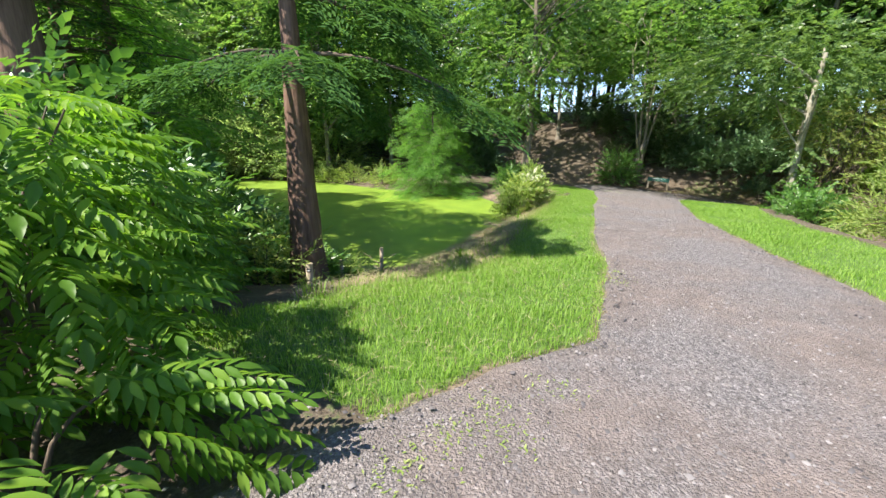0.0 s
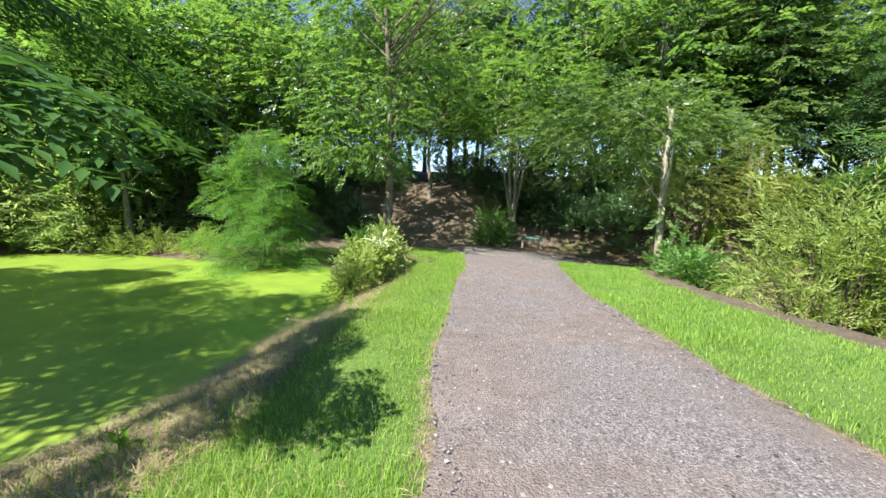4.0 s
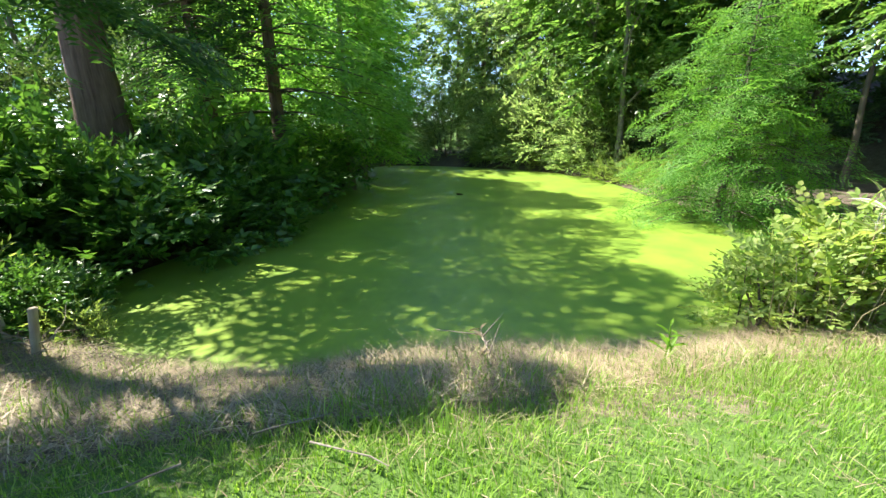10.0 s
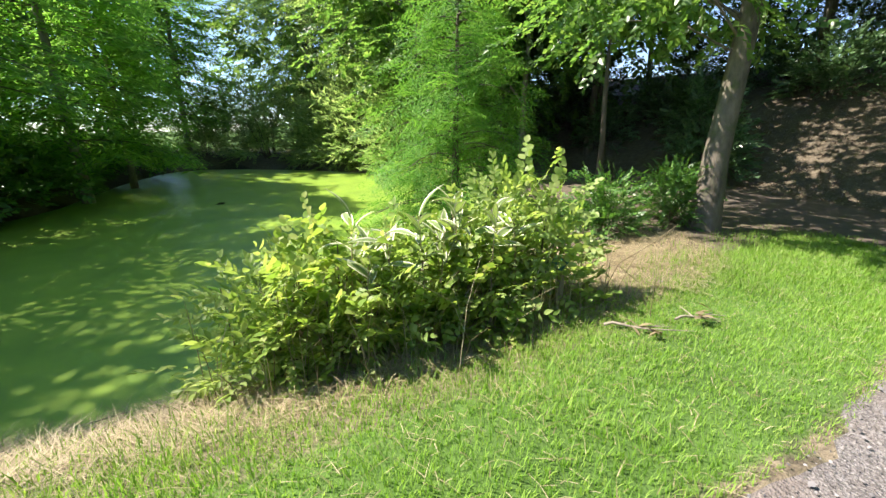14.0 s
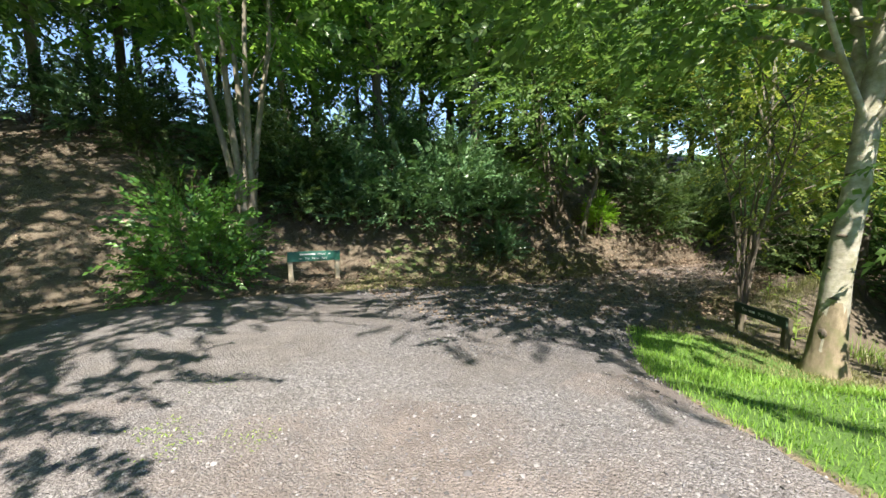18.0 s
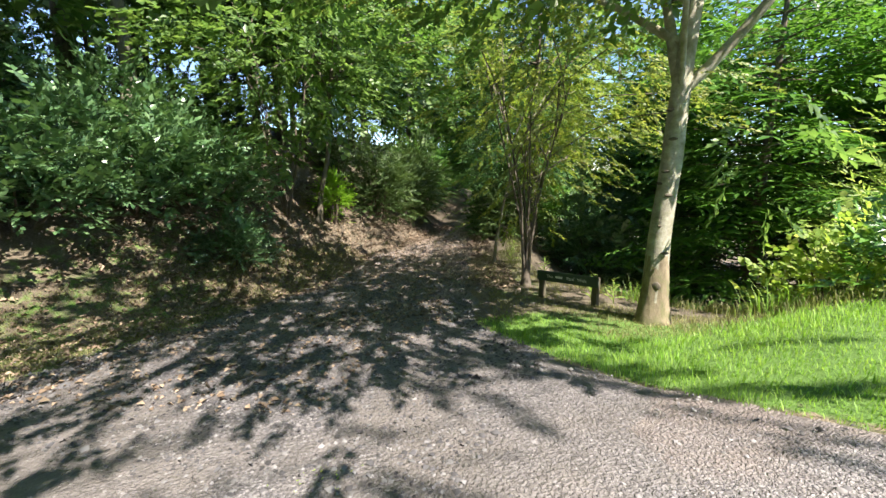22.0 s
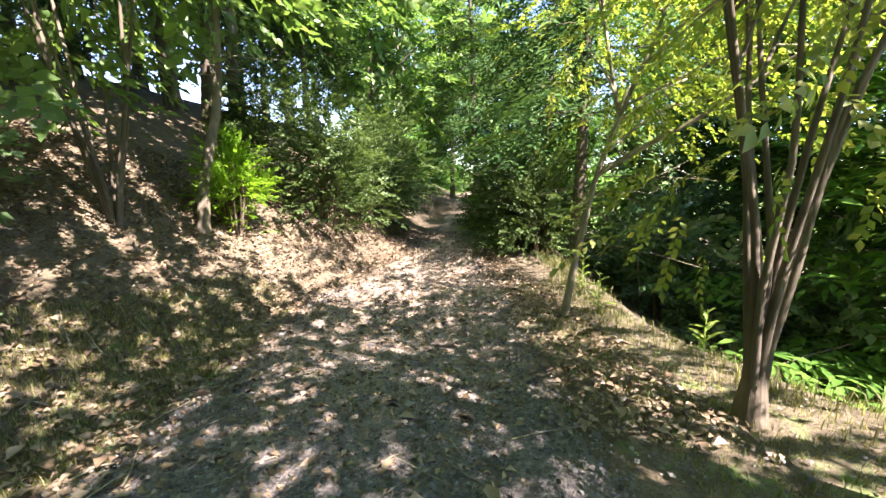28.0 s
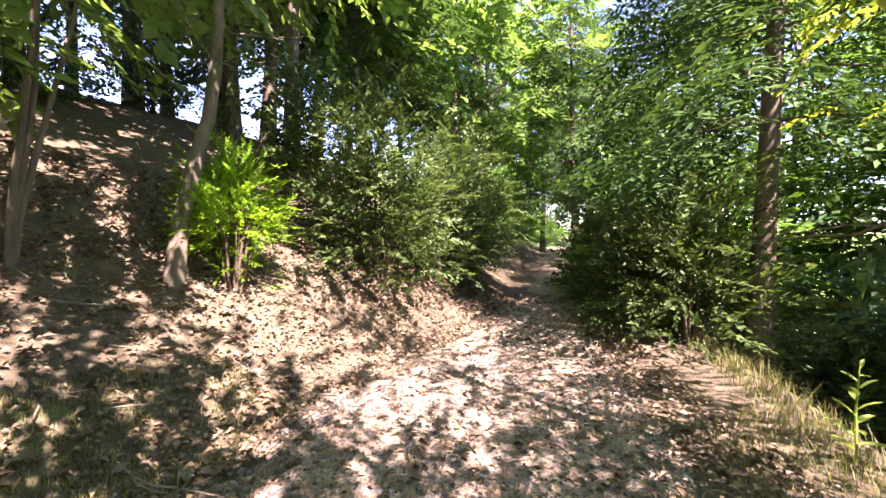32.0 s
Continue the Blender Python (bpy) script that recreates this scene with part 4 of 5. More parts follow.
part("limb", mesh_np("limb", *tube(np.array([(-0.19, -0.22, 1.7), (-0.45, -0.5, 1.95), (-0.8, -0.9, 2.25), (-1.3, -1.5, 2.8)]), [0.035, 0.03, 0.024, 0.01], 8, 0.05, 2), M_PALEBARK, True), TL)
# extra high clumps, added so that their shadow falls on the ground beyond the path
TL_SHADE_TOP = np.random.default_rng(39).uniform((-0.1, -0.3, 4.4), (1.2, 1.0, 6.2), (16, 3))
part("crown", mesh_np("crown", *merge([cloud(SPRAY_FINE, c + np.random.default_rng(k).normal(0, 0.22, (9, 3)), unit(np.random.default_rng(k + 50).normal(0, 1, (9, 3))), np.full(9, 0.9), k) for k, c in enumerate(TL_SHADE_TOP)]), M_YELLOW), TL)
for k, c in enumerate(TL_SHADE_TOP[::2]):
    pts = resample3(np.array([(-0.32, -0.36, 2.3), (-0.15, -0.2, 3.4), (c + [-0.3, -0.25, 3.4]) / 2 + [0, 0, 0.6], c]), 8)
    part("limb", mesh_np("limb", *tube(pts, np.linspace(0.02, 0.004, 8), 6, 0.05, k), M_PALEBARK, True), TL)
TS = broad_tree(place("slim_tree", 21.7, 21.25, "slender pale mottled trunk beside the bright shrub", "tree"), 8.5, 0.085, 3.4, 2.6, 34, 12, M_BROAD, SPRAY_BROAD, 37, lean=(0.06, -0.15), bark=M_ALDERBARK, size=1.1)
OVER_PATH = np.array([(-2.6, -1.8, 2.6), (-3.2, -2.2, 2.8), (-2.0, -1.3, 2.6), (-0.6, 0.5, 1.9), (0.3, 0.9, 1.7), (-1.0, -0.4, 2.2), (0.4, 0.2, 2.3), (-0.3, 1.2, 1.5), (-1.4, 0.2, 2.0), (-1.2, 1.0, 1.6), (-0.8, -0.9, 2.6), (0.8, 1.4, 2.2)])
broad_tree(place("hazel_clump", 20.8, 21.95, "clump of thin brown stems on the leafy bank", "tree"), 6.5, 0.03, 2.2, 2.4, 56, 11, M_BROAD, SPRAY_BROAD, 38, stems=8, spread=0.2, size=1.1, low=OVER_PATH, limbs=14)


def bare_twigs(ob, spots, seed, length=0.7):
    """Dead side twigs, grey and forked."""
    r = np.random.default_rng(seed)
    for x, y, z, a in spots:
        d = np.array([math.cos(a), math.sin(a), r.uniform(-0.25, 0.25)])
        p0 = np.array([x, y, z])
        main = p0 + np.linspace(0, 1, 7)[:, None] * d * length + np.cumsum(r.normal(0, 0.025, (7, 3)), 0)
        pcs = [tube(main, np.linspace(0.009, 0.003, 7), 5, 0.1, 1)]
        for k in range(2, 7):
            e = d + r.normal(0, 0.7, 3)
            pcs.append(tube(main[k] + np.linspace(0, 1, 4)[:, None] * e * length * 0.4 + np.cumsum(r.normal(0, 0.012, (4, 3)), 0), np.linspace(0.005, 0.002, 4), 4, 0, 1))
        part("twig", mesh_np("twig", *merge(pcs), M_PALEBARK, True), ob, "bare forked twig")


bare_twigs(TL, [(-0.1, -0.15, 1.2, 5.2), (-0.12, -0.18, 1.4, 4.6), (-0.15, -0.2, 1.55, 0.4), (-0.2, -0.28, 1.7, 4.2), (-0.3, -0.4, 1.9, 5.4), (-0.08, -0.12, 1.0, 3.6), (-0.4, -0.5, 2.0, 4.9)], 40, 0.75)
bare_twigs(TS, [(0.15, -0.05, 2.2, 5.5), (0.18, -0.06, 2.5, 4.7), (0.2, -0.06, 2.7, 0.2), (0.17, -0.06, 2.4, 3.6)], 41, 1.0)

# large alders and oaks over the far end of the path
WOOD = broad_tree(place("woodland_tree", -2.5, 33.5, "tall leafy broadleaf tree at the edge of the wood", "tree", "trees of the wood"), 15, 0.2, 2.2, 4.7, 80, 8, M_BROAD, SPRAY_BROAD, 41, size=2.2, bark=M_BARK)
copies(WOOD, [(-13.5, 34.5), (-22, 30), (19.5, 28.5), (27, 22.0), (33, 17), (24.5, 28.5), (-26, 31), (42, 14.5), (48, 5), (53, 9), (47, 11.5), (51, 1)], 6, 0.85, 1.15)
FAR = broad_tree(place("woodland_tree", -7.45, 26.6, "leafy alder with a pale leaning trunk on the far shore", "tree", "trees of the wood"), 13.5, 0.17, 2.5, 3.9, 95, 13, M_ALDER, SPRAY_ALDER, 44, size=1.55, bark=M_PALEBARK, lean=(-0.02, 0))
copies(FAR, [(-10.8, 28.5), (-3.6, 29.0)], 45, 0.9, 1.1)
SALLOW = broad_tree(place("willow_tree", -14.6, 30.0, "tall grey-green willow behind the far shore", "tree", "trees of the wood"), 12.5, 0.16, 0.9, 3.4, 95, 12, M_SILVER, SPRAY_FINE, 46, size=2.0, bark=M_PALEBARK)
copies(SALLOW, [(-19.5, 28.6)], 47, 0.95, 1.1)
# added tree: its sparse crown is there to throw dappled shade on the hill
broad_tree(place("woodland_tree", 0.2, 28.0, "slim alder with an open crown, added to dapple the slope with shade", "tree", "trees of the wood"), 13, 0.11, 5.5, 4.2, 115, 11, M_ALDER, SPRAY_ALDER, 48, size=1.3, bark=M_BARK)
WOOD2 = broad_tree(place("woodland_tree", -6.4, 31.4, "tall leafy alder at the edge of the wood", "tree", "trees of the wood"), 14.5, 0.18, 1.9, 4.3, 80, 8, M_ALDER, SPRAY_ALDER, 42, size=2.2, bark=M_PALEBARK)
copies(WOOD2, [(-11.5, 33.5), (16.6, 30.0), (11.5, 36), (-19.5, 31.5), (22.4, 26.0), (30, 20.2), (36, 15.0), (-9, 33)], 7, 0.85, 1.15)
# dark conifers on the hill
PINE = conifer(place("pine_tree", 5.5, 38, "dark conifer with a bare straight trunk on the hill", "tree", "conifers on the hill"), 16, 0.17, 5.2, 3.2, M_CONIFER, SPRAY_NEEDLE, 43, bark=M_BARK, droop=0.3, step=0.8, per=4, size=1.7)
copies(PINE, [(x, y) for x, y in ((-18, 40), (-12, 38), (-6, 40), (-1, 37), (2, 41), (9, 40), (12, 38), (14.5, 41), (17, 36), (19.5, 40), (20.5, 33.5), (23.5, 37), (25, 32.5), (28.5, 33), (28, 28), (31, 29), (34, 26), (30.5, 24.5), (37, 21.5), (41, 19), (27.4, 22.9), (28.8, 25.9), (33, 32), (30, 37), (33.5, 29), (29, 30.5), (35.5, 23.5), (32.5, 22), (26.2, 21.3), (31.6, 26.6), (14, 36.5), (5.4, 36.4), (-2.5, 34.5), (-9.5, 35.5), (-15, 36), (-21, 35), (-24, 38), (7.5, 42), (11, 43), (17, 43), (23, 41), (27, 37))], 8, 0.85, 1.2)


def low_plants():
    """Shrubs of the banks and slopes."""
    low_holly = shrub(place("evergreen_shrub", 16.9, 25.3, "dark glossy evergreen shrub on the shaded bank", "shrub", "evergreen shrubs on the bank"), 1.6, 1.4, 1.75, 400, M_HOLLY, SPRAY_HOLLY, 49, 1.5)
    copies(low_holly, [(18.0, 24.4), (18.8, 23.4), (19.6, 24.9), (16.0, 26.4)], 17, 0.9, 1.12)
    holly = shrub(place("evergreen_shrub", 15.7, 27.3, "dark glossy evergreen shrub on the shaded bank", "shrub", "evergreen shrubs on the bank"), 1.6, 1.4, 2.6, 430, M_HOLLY, SPRAY_HOLLY, 51, 1.65)
    copies(holly, [(2.5, 32.5), (6.0, 35), (16.5, 33), (20.5, 31), (0, 35), (7.6, 37), (12.6, 33.2), (4.5, 37), (11.2, 35.4), (14.6, 35), (18.4, 33.5), (22.4, 30.3), (25.4, 27.6), (28, 24.8), (3.2, 30.6), (14.4, 29.6), (19, 27.2), (-2, 33.6), (-6, 33.4), (-4.4, 35.4), (1.6, 34.4)], 9, 0.7, 0.95)
    copies(holly, [(17.7, 22.5)], 9, 0.38, 0.4)
    privet = shrub(place("bushy_shrub", 11.4, 26.3, "dense green bush beside the sign", "shrub"), 1.05, 0.9, 1.9, 330, M_LAUREL, SPRAY_FINE, 52, 1.55)
    olive = shrub(place("olive_shrub", 24.2, 19.3, "grey-green twiggy shrub overhanging the path", "shrub", "shrubs along the path"), 1.15, 1.0, 2.7, 460, M_OLIVE, SPRAY_FINE, 60, 1.3)
    copies(olive, [(25.6, 18.3), (26.8, 17.8), (28.2, 17.3), (25.6, 20.4), (14.9, 27.4)], 20, 0.85, 1.2)
    copies(olive, [(12.4, 31), (16.9, 28), (21.6, 27.8), (24, 25), (11.9, 28.6), (13.9, 28.7)], 21, 0.4, 0.75)
    copies(olive, [(23.7, 15.0), (25.2, 14.5), (22.7, 14.9), (26.9, 13.9)], 24, 0.7, 0.95)
    copies(olive, [(-13, 6), (-14.5, 9), (-16, 4), (-12.5, 3), (-17, 11)], 29, 1.3, 1.6)
    copies(privet, [(-3.9, 3.3), (-4.3, 1.7), (-3.7, 4.9), (-3.9, 0.3), (-4.4, 5.9)], 28, 0.8, 1.0)
    copies(privet, [(3.2, 20.5), (3.9, 22.3)], 22, 0.5, 0.62)
    copies(privet, [(25.0, 13.3), (27.5, 12.3), (30.5, 16.8), (30.5, 10.8), (33.5, 15.6), (33, 9.8), (37, 14.2), (36.5, 8.4), (40, 13.0), (40.5, 6.8), (44, 11.4), (45, 5.0), (48, 7.6)], 10, 1.0, 1.5)
    shrub(place("bright_shrub", 22.1, 20.84, "upright lime green shrub with dense brown stems", "shrub"), 0.42, 0.42, 1.4, 560, M_LIME, SPRAY_FINE, 53, 0.6, 26, 0.55)
    willow = shrub(place("willow_shrub", -9.6, 27.2, "silvery green willow shrub on the far shore", "shrub", "shrubs on the far shore"), 1.8, 1.5, 3.0, 620, M_SILVER, SPRAY_LONG, 54, 1.5)
    copies(willow, [(-22.5, 22.5), (-22, 26), (-24, 24), (-13.6, 27.6), (-15.8, 26.8), (-19.6, 25.2), (-11.9, 29.2)], 11, 0.6, 1.4)
    copies(willow, [(-12.6, 28.4), (-15.2, 28.2), (-9.0, 28.8)], 32, 1.5, 1.8)
    laurel = shrub(place("laurel_shrub", -6.0, 7.6, "glossy bright-leaved laurel hanging over the water", "shrub", "shrubs on the west bank"), 1.8, 1.6, 1.6, 560, M_LAUREL, SPRAY_LAUREL, 55, 1.2)
    copies(laurel, [(-5.1, 8.2), (-6.4, 9.4), (-7.6, 9.8), (-5.0, 6.2), (-9.2, 11.0), (-10.6, 12.7), (-12.4, 13.3), (-9.4, 8.6), (-7.0, 5.6), (-15.2, 14.8), (-18.5, 17.0), (-12, 10.5), (-14, 12)], 12, 0.85, 1.4)
    bank = shrub(place("waterside_plant", -7.2, 25.6, "leafy green plants along the water's edge", "plant", "plants on the far shore"), 0.8, 0.6, 0.75, 160, M_PALE, SPRAY_LONG, 56, 0.9)
    copies(bank, [(-5.6, 25.0), (-8.6, 26.4), (-3.4, 23.6), (-10.5, 26.9), (-12.4, 27.0), (-16.5, 25.7), (-2.9, 6.2)], 13, 0.7, 1.2)
    copies(bank, [(-2.5, 7.5), (-2.0, 7.8)], 30, 0.4, 0.5)
    copies(laurel, [(-3.0, 7.4), (-3.6, 6.6), (-2.5, 7.3)], 31, 0.25, 0.4)
    shrub(place("bright_leaved_bush", 13.5, 13.6, "sunlit bush with broad fresh green leaves past the lawn", "shrub"), 1.1, 0.9, 1.75, 190, M_BRAMBLE, SPRAY_ROUND, 59, 1.15)
    shrub(place("round_bush", 11.7, 12.4, "low rounded dark green bush at the lawn's edge", "shrub"), 0.95, 0.8, 1.05, 420, M_LAUREL, SPRAY_HOLLY, 57, 0.85)
    arching = shrub(place("arching_shrub", 13.4, 10.2, "tall feathery shrub with arching pale green sprays", "shrub"), 2.5, 2.3, 4.4, 1100, M_PALE, SPRAY_LONG, 58, 1.3, 18, arch=0.12)
    copies(arching, [(15.2, 7.4)], 14, 0.9, 1.1)
    cedar = conifer(place("layered_conifer", 18.2, 9.6, "conifer with layered bright green boughs below the path", "tree", "conifers below the path"), 11, 0.2, 0.8, 4.0, M_CEDAR, SPRAY_PLUME, 59, bark=M_BARK, droop=0.12, step=0.5, per=6, size=1.5, wild=0.3)
    copies(cedar, [(22.5, 7.0), (27, 6.0), (17.6, 4.6), (14.4, 5.0)], 15, 0.9, 1.15)
    copies(WOOD, [(29, 6.6), (35, 4.5), (20, 2.5), (15, 0.5), (24.5, 2)], 16, 0.8, 1.0)
    copies(holly, [(22.0, 12.0), (24.2, 11.4), (19.6, 11.4)], 17, 0.85, 1.15)
    shrub(place("lawn_edge_shrub", 12.5, 13.9, "bright leafy shrub among long grass at the slope's edge", "shrub"), 0.9, 0.8, 1.25, 260, M_LAUREL, SPRAY_LAUREL, 61, 0.8)
    slope = conifer(place("slope_conifer", 22.3, 14.2, "conifer with a brown trunk and dark green boughs", "tree", "conifers below the path"), 11, 0.16, 3.3, 2.2, M_CONIFER, SPRAY_SOFT, 62, bark=M_BARK, droop=0.42, step=0.55, per=6, size=1.15)
    copies(slope, [(22.6, 9.4), (26.2, 12.6), (29.5, 19.6), (31.5, 12.6), (35, 17.2), (34.5, 10.6), (40, 10.8)], 25, 0.9, 1.2)
    copies(WOOD2, [(-28, 13), (-29, 6), (-22, -1), (-36, 14), (-34, 3), (-29, 20.5), (-24.5, 18.6)], 18, 0.85, 1.1)
    copies(PINE, [(-18.5, 10.6), (-21.5, 13.6), (-23, 8.6), (-30, 9)], 19, 0.7, 0.9)
    copies(WOOD2, [(-25, 9.5), (-22, 4.5), (-23.5, 14.5)], 26, 0.75, 0.9)
    copies(olive, [(-4, 36.5), (-8, 37), (0.5, 38.5), (3, 39), (6.5, 39.5), (-12, 36)], 27, 1.3, 1.6)
    copies(T2, [(-8.6, 10.2)], 23, 0.55, 0.57)


low_plants()


# ---- marker posts and signs ----
def box(sx, sy, sz, bev=0.006):
    bm = bmesh.new()
    bmesh.ops.create_cube(bm, size=1)
    bmesh.ops.scale(bm, vec=(sx, sy, sz), verts=bm.verts)
    bmesh.ops.bevel(bm, geom=list(bm.edges), offset=bev, segments=2, affect="EDGES")
    return bm


def name_sign(x0, y0, x1, y1, top, deep, board_mat, post_mat, label, lines, side):
    """Board across two square posts, with lettering on the face to the path."""
    z0, z1 = hz(x0, y0), hz(x1, y1)
    a = math.degrees(math.atan2(y1 - y0, x1 - x0))
    w = math.hypot(x1 - x0, y1 - y0)
    mid = Vector(((x0 + x1) / 2, (y0 + y1) / 2, (z0 + z1) / 2))
    ob = thing("name_sign", mid.x, mid.y, mid.z, label, "sign", rz=a)
    tilt = math.degrees(math.atan2(z1 - z0, w))
    for s, z in ((-1, z0), (1, z1)):
        hgt = top + 0.25 - 0.02
        part_bm("post", box(0.105, 0.09, hgt, 0.012), post_mat, ob, "", pose(s * w / 2, 0, z - mid.z + top - 0.02 - hgt / 2))
    board = part_bm("board", box(w + 0.13, 0.035, deep, 0.004), board_mat, ob, "", pose(0, side * 0.06, top - deep / 2, 0, -tilt, 0))
    for row, (off, items) in enumerate(lines):
        for kind, cx, wd in items:
            if kind in ("arrow_right", "arrow_left"):
                d = side * (-1 if kind == "arrow_right" else 1)
                bm = bmesh.new()
                outline = ((-0.03, 0.009), (0.005, 0.009), (0.005, 0.022), (0.035, 0), (0.005, -0.022), (0.005, -0.009), (-0.03, -0.009))
                face = bm.faces.new([bm.verts.new((d * px, 0, pz)) for px, pz in outline])
                top_verts = [v for v in bmesh.ops.extrude_face_region(bm, geom=[face])["geom"] if isinstance(v, bmesh.types.BMVert)]
                bmesh.ops.translate(bm, vec=(0, side * 0.003, 0), verts=top_verts)
                part_bm("arrow", bm, M_WHITE, board, "white painted arrow", pose(cx, side * 0.0185, off))
            elif kind == "bar":
                part_bm("lettering", box(wd, 0.004, 0.034, 0.001), M_WHITE, board, "", pose(cx, side * 0.0195, off))
            else:
                cu = bpy.data.curves.new("lettering", "FONT")
                cu.body, cu.size, cu.align_x, cu.align_y, cu.extrude = kind, 0.075, "CENTER", "CENTER", 0.001
                t = new("lettering", cu)
                t.parent = board
                t.matrix_basis = pose(cx, side * 0.0195, off, 90, 0, 0 if side < 0 else 180)
                cu.materials.append(M_WHITE)
    return ob


name_sign(13.06, 25.56, 14.06, 25.12, 0.72, 0.23, M_TEAL, M_PALEPOST, "teal painted wooden sign with white lettering on two pale posts",
          [(0.05, [("bar", -0.16, 0.36), ("Wood", 0.15, 0), ("arrow_right", 0.35, 0)]), (-0.052, [("arrow_left", -0.32, 0), ("The", -0.17, 0), ("Farm", 0.02, 0), ("Yard", 0.23, 0)])], -1)
name_sign(15.82, 17.03, 15.0, 16.52, 0.5, 0.17, M_DARKTEAL, M_OLDPOST, "dark green wooden sign with faded lettering on two mossy posts",
          [(0.0, [("The", -0.3, 0), ("bar", -0.13, 0.13), ("Pool", 0.08, 0), ("Walk", 0.28, 0)])], -1)


def marker_post(x, y, h, lean, label, plate=False, r=0.055, mat=None):
    ob = place("marker_post", x, y, label, "post")
    bm = bmesh.new()
    bmesh.ops.create_cone(bm, cap_ends=True, segments=14, radius1=r, radius2=r * 0.96, depth=h + 0.3)
    bmesh.ops.bevel(bm, geom=[e for e in bm.edges if all(v.co.z > 0 for v in e.verts)], offset=0.008, segments=2, affect="EDGES")
    p = part_bm("shaft", bm, mat or M_POST, ob, "", pose(0, 0, 0, lean, 0, 0) @ pose(0, 0, (h - 0.3) / 2))
    if plate:
        part_bm("plate", box(0.07, 0.012, 0.045, 0.003), M_BLACK, p, "small dark number plate", pose(0.01, -r + 0.002, (h + 0.3) / 2 - 0.1))
        part_bm("number", box(0.045, 0.004, 0.014, 0.001), M_WHITE, p, "pale mark on the plate", pose(0.01, -r - 0.006, (h + 0.3) / 2 - 0.1))


marker_post(-1.97, 5.66, 0.37, 0, "short round wooden marker post with a dark plate", True, mat=M_PALEPOST)
marker_post(-1.2, 7.6, 0.55, -9, "pale weathered stake among twigs at the waterside", r=0.04, mat=M_PALEPOST)
marker_post(-1.9, 7.25, 0.42, 4, "weathered stake among weeds at the waterside", r=0.035, mat=M_PALEPOST)


# ---- leafy shrub at the start: pinnate fronds ----
def frond_mesh():
    n, L = 8, 0.42
    out = []
    r = np.random.default_rng(70)
    for i in range(n):
        t = (i + 0.7) / (n + 0.4)
        for s in (-1, 1):
            a = math.radians(62 - 22 * t) * s
            d = np.array([[math.sin(a), math.cos(a), -0.35 + r.uniform(-0.1, 0.1)]])
            out.append(scatter(leaf_full(0.125, 0.042), frames_of(d, np.array([[0.25 * s, 0, 1.0]])), np.array([[0, t * L, -0.2 * t * t * L]]), np.array([1.0 - 0.25 * abs(t - 0.45)])))
    out.append(scatter(leaf_full(0.13, 0.045), frames_of(np.array([[0, 1, -0.5]]), np.array([[0, 0, 1.0]])), np.array([[0, L, -0.2 * L]]), np.array([1.0])))
    return mesh_np("frond", *merge(out), M_LIME_FROND, True)


M_LIME_FROND = leaf_material("pinnate_leaf", G((0.068, 0.162, 0.0213), (0.128, 0.272, 0.0298), (0.246, 0.391, 0.051)), trans=0.45, gloss=0.35)


def start_bush(x, y, top, n, reach_k, seed, me, label):
    ob = place("pinnate_shrub", x, y, label, "shrub", "pinnate shrubs by the path")
    r = np.random.default_rng(seed)
    for k in range(n):
        a = r.uniform(-2.3, 2.0)
        q = r.uniform(0.25, 1.0)
        h = 0.12 + (top - 0.15) * r.random() ** 0.8
        reach = reach_k * (0.95 - 0.5 * (h / top) ** 2) * q + 0.1
        p = Vector((math.cos(a) * reach, math.sin(a) * reach, h))
        f = part("frond", me, ob)
        f.matrix_basis = Matrix.Translation(p) @ pose(0, 0, 0, r.uniform(-35, 15), r.uniform(-25, 25), math.degrees(a) - 90 + r.uniform(-40, 40)) @ Matrix.Scale(r.uniform(0.8, 1.2), 4)
    for k in range(6):
        a = r.uniform(-2.0, 1.8)
        tip = np.array([math.cos(a) * reach_k * 0.6, math.sin(a) * reach_k * 0.6, r.uniform(0.5, 0.95) * top])
        part("stem", mesh_np("stem", *tube(resample3(np.array([(0, 0, -0.15), tip * [0.35, 0.35, 0.7], tip]), 7), np.linspace(0.018, 0.005, 7), 6, 0.05, k), M_TWIG, True), ob)


def start_bushes():
    me = frond_mesh()
    start_bush(-2.4, 2.1, 1.85, 190, 0.8, 71, me, "tall shrub with long drooping pinnate leaves")
    start_bush(-3.0, 3.7, 1.4, 100, 0.75, 72, me, "leafy shrub with bright drooping pinnate leaves")
    start_bush(-1.75, 1.3, 0.62, 90, 0.85, 73, me, "low spreading shrub with pinnate leaves beside the gravel")
    # outside the view; added to keep the low shrub in shade
    start_bush(-2.75, 0.75, 2.1, 170, 0.95, 74, me, "unseen tall pinnate shrub added to shade the low one")


start_bushes()


